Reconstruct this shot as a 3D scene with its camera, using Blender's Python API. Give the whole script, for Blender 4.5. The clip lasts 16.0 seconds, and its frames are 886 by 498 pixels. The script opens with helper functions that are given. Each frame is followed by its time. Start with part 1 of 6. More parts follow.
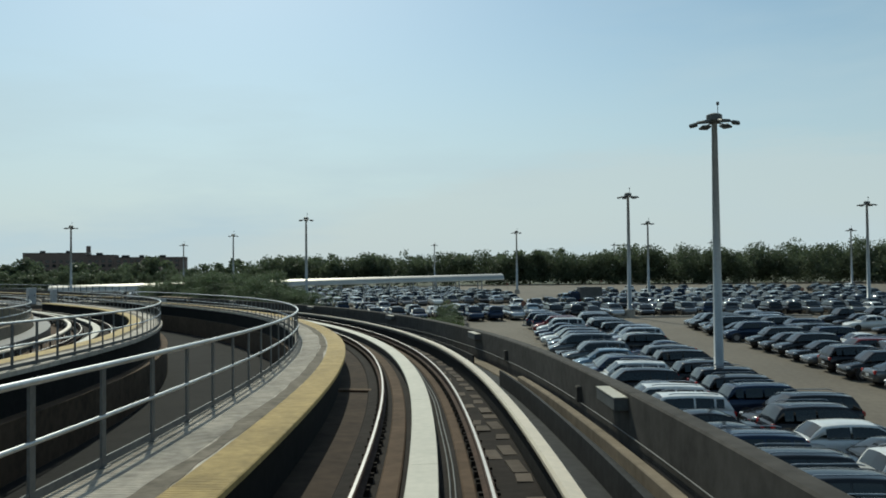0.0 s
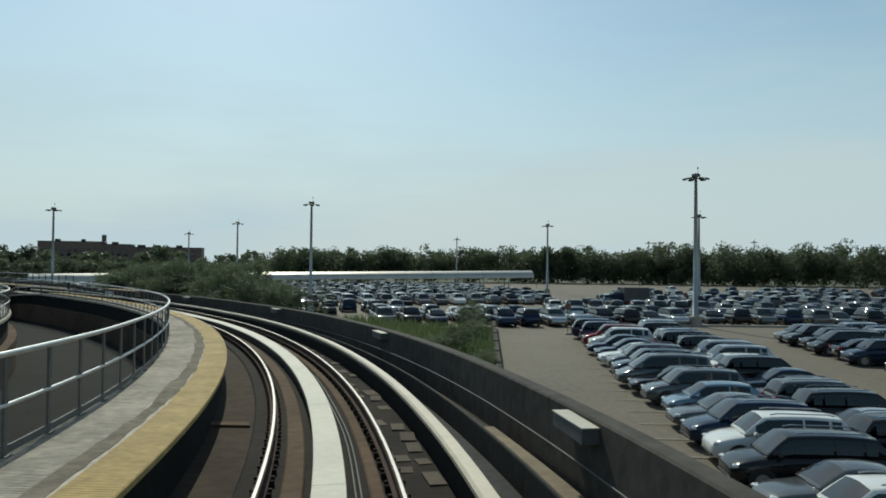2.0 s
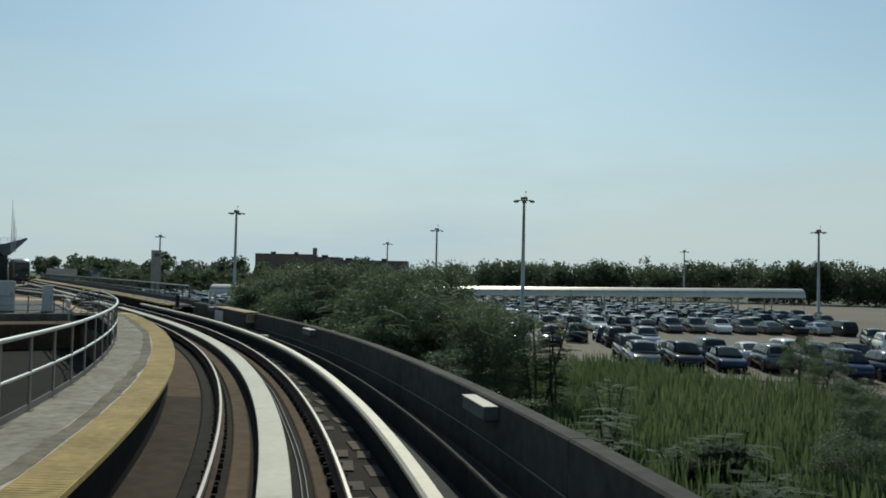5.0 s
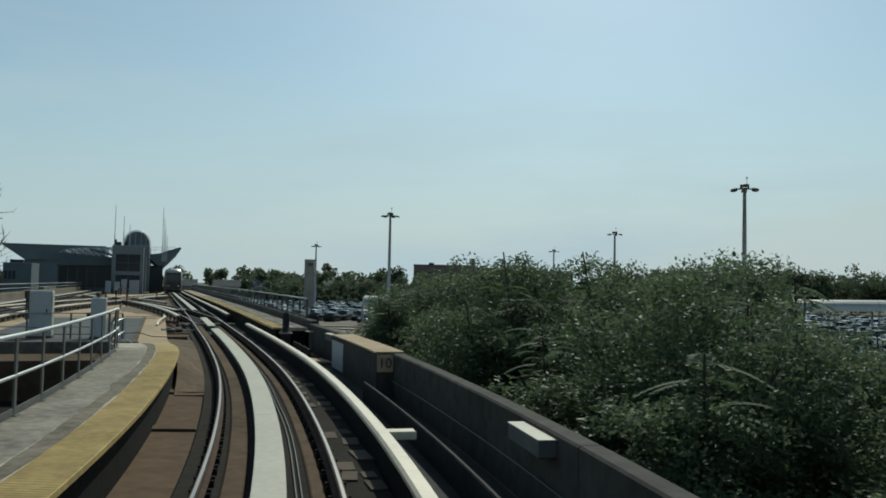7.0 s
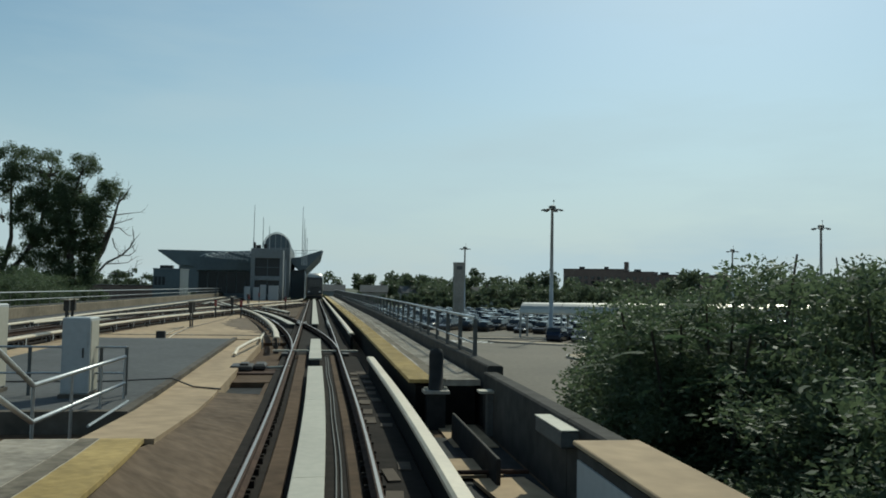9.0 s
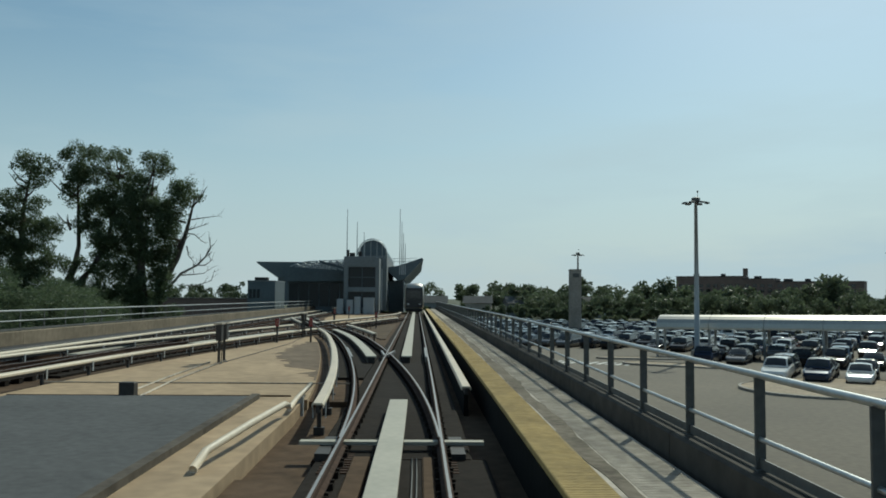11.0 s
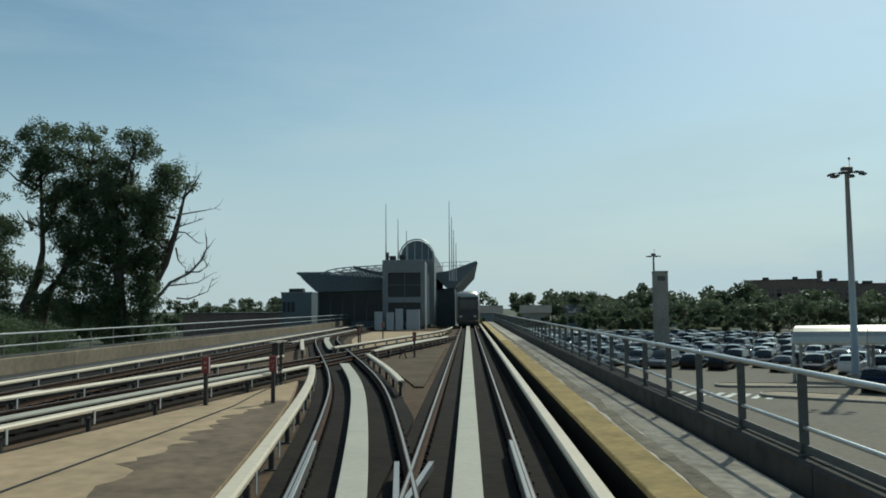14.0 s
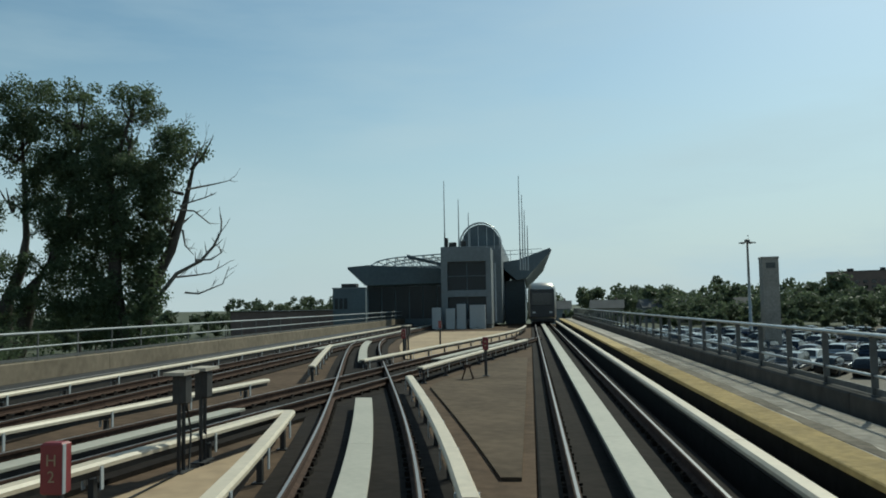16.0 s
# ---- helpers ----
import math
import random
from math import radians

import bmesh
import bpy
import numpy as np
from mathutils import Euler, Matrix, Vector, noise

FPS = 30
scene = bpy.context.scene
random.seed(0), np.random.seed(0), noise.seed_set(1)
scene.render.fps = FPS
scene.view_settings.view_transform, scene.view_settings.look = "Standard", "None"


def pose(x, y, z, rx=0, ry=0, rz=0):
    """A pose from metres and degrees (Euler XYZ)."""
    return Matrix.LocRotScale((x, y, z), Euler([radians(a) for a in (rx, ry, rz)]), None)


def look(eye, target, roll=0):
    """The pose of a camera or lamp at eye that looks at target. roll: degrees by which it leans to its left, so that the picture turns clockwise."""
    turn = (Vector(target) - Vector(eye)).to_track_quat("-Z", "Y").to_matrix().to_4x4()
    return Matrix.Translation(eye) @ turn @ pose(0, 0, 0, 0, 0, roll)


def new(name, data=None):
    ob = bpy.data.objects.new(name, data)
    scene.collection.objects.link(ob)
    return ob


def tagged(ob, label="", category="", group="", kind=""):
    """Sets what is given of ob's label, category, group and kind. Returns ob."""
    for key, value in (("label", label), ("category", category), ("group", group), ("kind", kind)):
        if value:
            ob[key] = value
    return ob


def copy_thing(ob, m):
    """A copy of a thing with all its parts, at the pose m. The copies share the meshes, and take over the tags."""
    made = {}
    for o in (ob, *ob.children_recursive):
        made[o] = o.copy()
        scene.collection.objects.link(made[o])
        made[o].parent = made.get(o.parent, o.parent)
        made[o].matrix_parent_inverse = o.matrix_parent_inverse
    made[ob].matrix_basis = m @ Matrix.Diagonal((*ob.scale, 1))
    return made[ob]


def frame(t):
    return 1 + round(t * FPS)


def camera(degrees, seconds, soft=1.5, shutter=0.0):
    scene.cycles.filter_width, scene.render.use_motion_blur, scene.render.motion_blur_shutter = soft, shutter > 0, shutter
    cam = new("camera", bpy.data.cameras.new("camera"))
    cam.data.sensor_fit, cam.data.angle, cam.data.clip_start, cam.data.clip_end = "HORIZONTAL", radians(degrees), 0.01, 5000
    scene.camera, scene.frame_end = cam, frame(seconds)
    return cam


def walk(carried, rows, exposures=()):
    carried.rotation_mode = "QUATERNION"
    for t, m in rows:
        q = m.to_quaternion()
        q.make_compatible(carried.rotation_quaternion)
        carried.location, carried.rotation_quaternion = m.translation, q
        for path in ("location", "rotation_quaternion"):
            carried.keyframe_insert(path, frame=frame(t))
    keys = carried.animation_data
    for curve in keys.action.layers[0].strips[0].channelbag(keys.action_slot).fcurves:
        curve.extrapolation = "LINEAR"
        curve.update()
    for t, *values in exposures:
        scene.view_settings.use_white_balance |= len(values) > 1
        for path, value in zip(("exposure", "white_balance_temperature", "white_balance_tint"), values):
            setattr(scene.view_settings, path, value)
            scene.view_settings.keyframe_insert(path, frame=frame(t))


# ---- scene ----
cam = camera(57.5, 16.0, soft=1.8)
PATH = [
    (0, (-0.272, 9.255, 2.880), (-0.537, 19.249, 3.130), -0.60),
    (0.5, (-0.293, 13.558, 2.806), (-0.563, 23.550, 3.092), -0.41),
    (1, (-0.391, 17.958, 2.697), (-0.670, 27.950, 3.000), -0.20),
    (1.5, (-0.625, 22.428, 2.582), (-0.984, 32.418, 2.843), 0.11),
    (2, (-1.010, 26.934, 2.489), (-1.549, 36.917, 2.700), 0.56),
    (2.5, (-1.550, 31.426, 2.406), (-2.353, 41.390, 2.674), 0.71),
    (3, (-2.317, 35.890, 2.321), (-3.457, 45.819, 2.661), 1.00),
    (3.5, (-3.383, 40.337, 2.242), (-4.939, 50.210, 2.540), 1.28),
    (4, (-4.716, 44.794, 2.210), (-6.747, 54.581, 2.523), 1.40),
    (4.5, (-6.258, 49.133, 2.154), (-8.772, 58.806, 2.494), 1.34),
    (5, (-7.980, 53.327, 2.100), (-10.964, 62.864, 2.466), 1.27),
    (5.5, (-9.862, 57.390, 2.051), (-13.311, 66.768, 2.444), 1.20),
    (6, (-11.919, 61.319, 2.003), (-15.821, 70.517, 2.422), 1.13),
    (6.5, (-14.150, 65.120, 1.955), (-18.500, 74.114, 2.400), 1.06),
    (7, (-16.531, 68.757, 1.933), (-21.289, 77.540, 2.397), 1.22),
    (7.5, (-18.958, 72.101, 1.928), (-24.126, 80.651, 2.368), 1.26),
    (8, (-21.425, 75.198, 1.932), (-26.980, 83.501, 2.378), 1.17),
    (8.5, (-23.923, 78.098, 1.930), (-29.848, 86.140, 2.413), 1.35),
    (9, (-26.467, 80.813, 1.918), (-32.720, 88.602, 2.409), 1.08),
    (9.5, (-29.003, 83.384, 1.941), (-35.553, 90.927, 2.385), 1.15),
    (10, (-31.612, 85.926, 1.950), (-38.438, 93.217, 2.446), 0.94),
    (10.5, (-34.265, 88.435, 1.958), (-41.268, 95.552, 2.508), 0.72),
    (11, (-36.897, 90.876, 1.969), (-44.071, 97.816, 2.572), 0.51),
    (11.5, (-39.450, 93.198, 1.981), (-46.748, 100.004, 2.636), 0.30),
    (12, (-41.846, 95.375, 1.993), (-49.227, 102.085, 2.701), 0.08),
    (12.5, (-44.094, 97.416, 2.035), (-51.551, 104.043, 2.728), -0.02),
    (13, (-46.419, 99.473, 2.065), (-53.911, 106.057, 2.783), -0.20),
    (13.5, (-48.836, 101.532, 2.072), (-56.365, 108.071, 2.814), -0.33),
    (14, (-51.347, 103.592, 2.047), (-58.936, 110.064, 2.775), -0.50),
    (14.5, (-53.953, 105.665, 2.008), (-61.627, 112.037, 2.713), -0.86),
    (15, (-56.647, 107.749, 1.967), (-64.437, 113.979, 2.682), -0.92),
    (15.5, (-59.429, 109.840, 1.928), (-67.355, 115.896, 2.639), -0.66),
    (16, (-62.295, 111.939, 1.892), (-70.353, 117.819, 2.590), -1.03),
]
walk(cam, [(t, look(eye, target, roll)) for t, eye, target, roll in PATH], [(0, 0.04, 5900, -3), (4, 0.0, 5900, -3), (7, -0.1, 5840, -5), (9, -0.04, 5820, -6), (12, -0.08, 5800, -6), (16, 0.02, 5770, -7)])

# ---------------------------------------------------------------- light
SUN_AZ, SUN_EL = radians(18), radians(43)      # azimuth to the left of +y
to_sun = Vector((-math.sin(SUN_AZ) * math.cos(SUN_EL), math.cos(SUN_AZ) * math.cos(SUN_EL), math.sin(SUN_EL)))
world = bpy.data.worlds.new("world")
scene.world = world
world.use_nodes = True
wn = world.node_tree
sky = wn.nodes.new("ShaderNodeTexSky")
sky.sky_type = "NISHITA"
sky.sun_disc = False
sky.sun_elevation, sky.sun_rotation = SUN_EL, -SUN_AZ
sky.air_density, sky.dust_density, sky.ozone_density, sky.altitude = 1.2, 1.0, 1.6, 0
wn.nodes["Background"].inputs["Strength"].default_value = 0.08
haze = wn.nodes.new("ShaderNodeHueSaturation")
haze.inputs["Saturation"].default_value = 0.92
haze.inputs["Hue"].default_value = 0.488
wn.links.new(sky.outputs["Color"], haze.inputs["Color"])
# thin streaks of high cloud
where = wn.nodes.new("ShaderNodeTexCoord")
stretch = wn.nodes.new("ShaderNodeMapping")
stretch.inputs["Scale"].default_value = (1.0, 1.0, 5.0)
veil = wn.nodes.new("ShaderNodeTexNoise")
veil.inputs["Scale"].default_value, veil.inputs["Detail"].default_value, veil.inputs["Roughness"].default_value = 2.6, 5, 0.55
amount = wn.nodes.new("ShaderNodeMapRange")
amount.inputs["From Min"].default_value, amount.inputs["From Max"].default_value, amount.inputs["To Max"].default_value = 0.45, 0.8, 0.4
cloud = wn.nodes.new("ShaderNodeMix")
cloud.data_type = "RGBA"
cloud.inputs["B"].default_value = (6.7, 7.4, 7.8, 1)
wn.links.new(where.outputs["Generated"], stretch.inputs["Vector"])
wn.links.new(stretch.outputs["Vector"], veil.inputs["Vector"])
wn.links.new(veil.outputs["Fac"], amount.inputs["Value"])
# whitish summer haze low in the sky
axes = wn.nodes.new("ShaderNodeSeparateXYZ")
low_sky = wn.nodes.new("ShaderNodeMapRange")
low_sky.interpolation_type = "SMOOTHSTEP"
low_sky.inputs["From Min"].default_value, low_sky.inputs["From Max"].default_value = -0.02, 0.34
low_sky.inputs["To Min"].default_value, low_sky.inputs["To Max"].default_value = 0.86, 0.0
total = wn.nodes.new("ShaderNodeMath")
total.operation, total.use_clamp = "ADD", True
wn.links.new(where.outputs["Generated"], axes.inputs["Vector"])
wn.links.new(axes.outputs["Z"], low_sky.inputs["Value"])
wn.links.new(amount.outputs["Result"], total.inputs[0])
wn.links.new(low_sky.outputs["Result"], total.inputs[1])
wn.links.new(total.outputs["Value"], cloud.inputs["Factor"])
wn.links.new(haze.outputs["Color"], cloud.inputs["A"])
# a low bank of thin warm-white cloud with a ragged upper edge, ahead and to the right of the start
def reckon(kind, a, b=None):
    n = wn.nodes.new("ShaderNodeMath")
    n.operation = kind
    for socket, value in zip(n.inputs, (a, b)):
        if isinstance(value, (int, float)):
            socket.default_value = value
        elif value is not None:
            wn.links.new(value, socket)
    return n.outputs[0]
bearing = reckon("ARCTAN2", axes.outputs["X"], axes.outputs["Y"])
crest = wn.nodes.new("ShaderNodeMapRange")
crest.interpolation_type = "SMOOTHSTEP"
crest.inputs["From Min"].default_value, crest.inputs["From Max"].default_value = -0.42, 0.22
crest.inputs["To Min"].default_value, crest.inputs["To Max"].default_value = 0.035, 0.15
wn.links.new(bearing, crest.inputs["Value"])
billow = wn.nodes.new("ShaderNodeTexNoise")
billow.inputs["Scale"].default_value, billow.inputs["Detail"].default_value, billow.inputs["Roughness"].default_value = 6.0, 6, 0.6
wn.links.new(stretch.outputs["Vector"], billow.inputs["Vector"])
depth = reckon("SUBTRACT", reckon("ADD", crest.outputs["Result"], reckon("MULTIPLY", reckon("SUBTRACT", billow.outputs["Fac"], 0.5), 0.07)), axes.outputs["Z"])
bank = wn.nodes.new("ShaderNodeMapRange")
bank.interpolation_type = "SMOOTHSTEP"
bank.inputs["From Min"].default_value, bank.inputs["From Max"].default_value, bank.inputs["To Max"].default_value = -0.004, 0.03, 0.5
wn.links.new(depth, bank.inputs["Value"])
banked = wn.nodes.new("ShaderNodeMix")
banked.data_type = "RGBA"
banked.inputs["B"].default_value = (7.4, 7.5, 7.3, 1)
wn.links.new(bank.outputs["Result"], banked.inputs["Factor"])
wn.links.new(cloud.outputs["Result"], banked.inputs["A"])
wn.links.new(banked.outputs["Result"], wn.nodes["Background"].inputs["Color"])
sun_data = bpy.data.lights.new("sun", "SUN")
sun_data.energy, sun_data.angle, sun_data.color = 3.2, radians(0.6), (1.0, 0.9, 0.74)
new("sun", sun_data).matrix_world = look(to_sun * 50, (0, 0, 0))


# ---------------------------------------------------------------- materials
def mat(name, color, rough=0.8, metal=0.0, vary=0.25, big=0.25, small=6.0, bump=0.2, tint=None, streak=None, island=0.0, obj=0.0, spec=0.5):
    """A surface with stains at a large scale (big, per metre), grain at a small one, and fine relief."""
    m = bpy.data.materials.new(name)
    m.use_nodes = True
    nt = m.node_tree
    b = nt.nodes["Principled BSDF"]
    b.inputs["Roughness"].default_value, b.inputs["Metallic"].default_value = rough, metal
    b.inputs["Specular IOR Level"].default_value = spec
    co = nt.nodes.new("ShaderNodeTexCoord")
    src = co.outputs["Object"]
    if streak:
        mp = nt.nodes.new("ShaderNodeMapping")
        mp.inputs["Scale"].default_value = streak
        nt.links.new(src, mp.inputs["Vector"])
        src = mp.outputs["Vector"]
    n1, n2 = nt.nodes.new("ShaderNodeTexNoise"), nt.nodes.new("ShaderNodeTexNoise")
    n1.inputs["Scale"].default_value, n1.inputs["Detail"].default_value = big, 5
    n2.inputs["Scale"].default_value, n2.inputs["Detail"].default_value = small, 6
    for n in (n1, n2):
        nt.links.new(src, n.inputs["Vector"])
    add = nt.nodes.new("ShaderNodeMath")
    add.operation = "ADD"
    nt.links.new(n1.outputs["Fac"], add.inputs[0])
    nt.links.new(n2.outputs["Fac"], add.inputs[1])
    fac = add.outputs[0]
    if island or obj:
        extra = nt.nodes.new("ShaderNodeNewGeometry" if island else "ShaderNodeObjectInfo")
        mul = nt.nodes.new("ShaderNodeMath")
        mul.operation = "MULTIPLY_ADD"
        mul.inputs[1].default_value = island or obj
        nt.links.new(extra.outputs["Random Per Island" if island else "Random"], mul.inputs[0])
        nt.links.new(fac, mul.inputs[2])
        fac = mul.outputs[0]
    ramp = nt.nodes.new("ShaderNodeMapRange")
    extra = 0.5 * (island or obj)
    ramp.inputs["From Min"].default_value, ramp.inputs["From Max"].default_value = 0.65 + extra * 0.2, 1.35 + extra * 1.8
    nt.links.new(fac, ramp.inputs["Value"])
    mix = nt.nodes.new("ShaderNodeMix")
    mix.data_type = "RGBA"
    dark = [c * (1 - vary) for c in color]
    light = tint or [min(1, c * (1 + vary)) for c in color]
    mix.inputs["A"].default_value, mix.inputs["B"].default_value = (*dark, 1), (*light, 1)
    nt.links.new(ramp.outputs["Result"], mix.inputs["Factor"])
    nt.links.new(mix.outputs["Result"], b.inputs["Base Color"])
    if bump:
        bp = nt.nodes.new("ShaderNodeBump")
        bp.inputs["Strength"].default_value, bp.inputs["Distance"].default_value = bump, 0.03
        nt.links.new(n2.outputs["Fac"], bp.inputs["Height"])
        nt.links.new(bp.outputs["Normal"], b.inputs["Normal"])
    return m


def leaf_mat(name, color, tint, rough=0.55):
    m = mat(name, color, rough, vary=0.35, big=0.15, small=2.0, bump=0, tint=tint, island=0.5, spec=0.3)
    nt = m.node_tree
    b = nt.nodes["Principled BSDF"]
    tr = nt.nodes.new("ShaderNodeBsdfTranslucent")
    ms = nt.nodes.new("ShaderNodeMixShader")
    ms.inputs["Fac"].default_value = 0.5
    nt.links.new(b.inputs["Base Color"].links[0].from_socket, tr.inputs["Color"])
    nt.links.new(b.outputs["BSDF"], ms.inputs[1])
    nt.links.new(tr.outputs["BSDF"], ms.inputs[2])
    nt.links.new(ms.outputs["Shader"], nt.nodes["Material Output"].inputs["Surface"])
    return m


M_ASPHALT = mat("asphalt", (0.125, 0.103, 0.074), 0.9, vary=0.3, big=0.08, small=3.0, bump=0.3)
M_GROUND = mat("ground_soil", (0.06, 0.065, 0.03), 0.95, vary=0.4, big=0.05, small=1.5)
M_CONC = mat("concrete", (0.30, 0.27, 0.23), 0.85, vary=0.3, big=0.35, small=5.0, bump=0.25)
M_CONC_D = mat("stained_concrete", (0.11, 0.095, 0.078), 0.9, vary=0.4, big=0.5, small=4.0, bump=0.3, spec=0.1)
M_WALK = mat("walkway_concrete", (0.39, 0.34, 0.275), 0.8, vary=0.42, big=0.9, small=7.0, bump=0.15, spec=0.25)
M_YELLOW = mat("yellow_paint", (0.40, 0.285, 0.108), 0.78, vary=0.3, big=1.6, small=9.0, bump=0.1, spec=0.25)
M_BED = mat("track_bed", (0.02, 0.0155, 0.0125), 0.9, vary=0.45, big=0.6, small=5.0, bump=0.35, spec=0.1)
M_BED_L = mat("dusty_bed", (0.10, 0.067, 0.043), 0.9, vary=0.35, big=0.5, small=4.0, bump=0.3, spec=0.1)
M_RAIL = mat("worn_rail_steel", (0.34, 0.32, 0.30), 0.42, 0.8, vary=0.15, big=0.6, small=8.0, bump=0.05)
M_RUST = mat("rusty_steel", (0.066, 0.04, 0.029), 0.9, 0.0, vary=0.4, big=1.5, small=12.0, spec=0.15)
M_LIM = mat("aluminium_plate", (0.40, 0.37, 0.30), 0.65, 0.05, vary=0.12, big=0.7, small=9.0, bump=0.05)
M_COVER = mat("cream_rail_cover", (0.60, 0.505, 0.375), 0.5, vary=0.12, big=0.8, small=8.0, bump=0.05)
M_POST = mat("weathered_steel_post", (0.115, 0.115, 0.11), 0.6, 0.2, vary=0.25, big=1.2, small=14.0, bump=0.05, spec=0.25)
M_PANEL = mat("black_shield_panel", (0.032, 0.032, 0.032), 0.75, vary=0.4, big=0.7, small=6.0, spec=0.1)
M_GALV = mat("galvanised_steel", (0.42, 0.43, 0.43), 0.42, 0.75, vary=0.18, big=1.2, small=14.0, bump=0.05)
M_DARK = mat("dark_steel", (0.045, 0.042, 0.04), 0.6, 0.4, vary=0.3, big=1.0, small=9.0)
M_BLACK = mat("black_rubber", (0.02, 0.02, 0.02), 0.7, vary=0.3, big=2, small=20, bump=0.1)
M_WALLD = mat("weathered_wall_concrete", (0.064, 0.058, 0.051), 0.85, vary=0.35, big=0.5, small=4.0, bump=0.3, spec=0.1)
M_BED_M = mat("dark_brown_bed", (0.046, 0.032, 0.022), 0.9, vary=0.4, big=0.5, small=4.0, bump=0.3, spec=0.1)
M_PARA = mat("tan_parapet_concrete", (0.21, 0.172, 0.125), 0.88, vary=0.3, big=0.4, small=4.0, bump=0.25, spec=0.1)
M_STAIN = mat("half_stained_slab", (0.29, 0.225, 0.152), 0.9, vary=0.35, big=0.9, small=4.0, bump=0.25)
M_STAIN2 = mat("stained_slab", (0.155, 0.113, 0.075), 0.9, vary=0.4, big=0.9, small=4.0, bump=0.25, spec=0.25)
M_SIGN = mat("faded_sign", (0.17, 0.07, 0.045), 0.6, vary=0.25, big=2, small=9, bump=0.03)
# near-black that carries the shade under slabs, under covers and between the viaducts
M_VOID = mat("shade_black", (0.012, 0.011, 0.01), 0.9, vary=0.4, big=0.8, small=6, bump=0.2, spec=0.1)
M_BROWN = mat("brown_stained_concrete", (0.11, 0.08, 0.053), 0.9, vary=0.35, big=0.45, small=3.5, bump=0.25, spec=0.1)
M_SLAB = mat("tan_slab_concrete", (0.37, 0.27, 0.168), 0.88, vary=0.28, big=0.3, small=3.0, bump=0.25, spec=0.25)
M_MEMB = mat("grey_roofing_membrane", (0.10, 0.10, 0.10), 0.8, vary=0.25, big=0.5, small=6.0, spec=0.1)
M_CAB = mat("grey_cabinet_paint", (0.40, 0.41, 0.41), 0.5, vary=0.1, big=0.8, small=9.0, bump=0.03)
M_MAST = mat("mast_steel", (0.36, 0.37, 0.37), 0.5, 0.5, vary=0.15, big=0.6, small=9.0, bump=0.05)
M_STN = mat("station_cladding", (0.10, 0.125, 0.14), 0.5, 0.2, vary=0.2, big=0.3, small=3.0, bump=0.05)
M_STNC = mat("station_concrete", (0.19, 0.205, 0.21), 0.7, vary=0.2, big=0.3, small=3.0, bump=0.1)
M_CANOPY = mat("canopy_metal", (0.47, 0.44, 0.385), 0.33, 0.8, vary=0.1, big=0.3, small=4.0, bump=0.04)
M_BRICK = mat("brown_brick", (0.17, 0.12, 0.10), 0.85, vary=0.25, big=0.2, small=2.0)
M_APRON = mat("dusty_apron", (0.125, 0.09, 0.062), 0.92, vary=0.4, big=0.8, small=5.0, bump=0.3, spec=0.1)
M_DIRT = mat("packed_dirt", (0.17, 0.145, 0.112), 0.95, vary=0.45, big=1.6, small=8.0, bump=0.3, spec=0.1)
M_WORN = mat("worn_road_paint", (0.27, 0.25, 0.2), 0.85, vary=0.45, big=0.9, small=6.0, bump=0.1)
M_PAD = mat("pale_bed_concrete", (0.10, 0.08, 0.063), 0.9, vary=0.4, big=1.2, small=6.0, bump=0.3, island=0.6, spec=0.15)
M_PAINT = mat("white_road_paint", (0.55, 0.54, 0.50), 0.75, vary=0.3, big=0.7, small=6.0, bump=0.1)
M_RED = mat("red_sign_enamel", (0.21, 0.028, 0.03), 0.5, vary=0.2, big=1.0, small=8.0, bump=0.03)
M_BARK = mat("bark", (0.075, 0.062, 0.05), 0.9, vary=0.4, big=1.0, small=10.0, bump=0.5)
M_DEAD = mat("dead_bark", (0.16, 0.145, 0.125), 0.9, vary=0.35, big=1.0, small=10.0, bump=0.4)
M_LEAF = leaf_mat("green_leaves", (0.085, 0.12, 0.062), (0.15, 0.19, 0.10))
M_LEAF_F = leaf_mat("far_leaves", (0.085, 0.11, 0.065), (0.13, 0.16, 0.09))
M_SUMAC = leaf_mat("compound_leaves", (0.068, 0.108, 0.055), (0.12, 0.17, 0.085), 0.7)
M_GRASS = leaf_mat("tall_grass", (0.085, 0.125, 0.05), (0.155, 0.19, 0.085))
M_GLASS = mat("dark_window_glass", (0.012, 0.015, 0.017), 0.06, vary=0.2, bump=0)
M_PANE = mat("station_glass", (0.016, 0.022, 0.027), 0.3, vary=0.3, bump=0, spec=0.35)
M_HEAD = mat("headlight_lens", (0.65, 0.67, 0.68), 0.12, 0.3, vary=0.1, bump=0)
M_TAIL = mat("tail_light_lens", (0.30, 0.012, 0.01), 0.2, vary=0.2, bump=0)
M_RIM = mat("alloy_rim", (0.40, 0.40, 0.41), 0.35, 0.8, vary=0.15, bump=0)
M_TRIM = mat("black_trim", (0.025, 0.025, 0.027), 0.5, vary=0.2, bump=0)
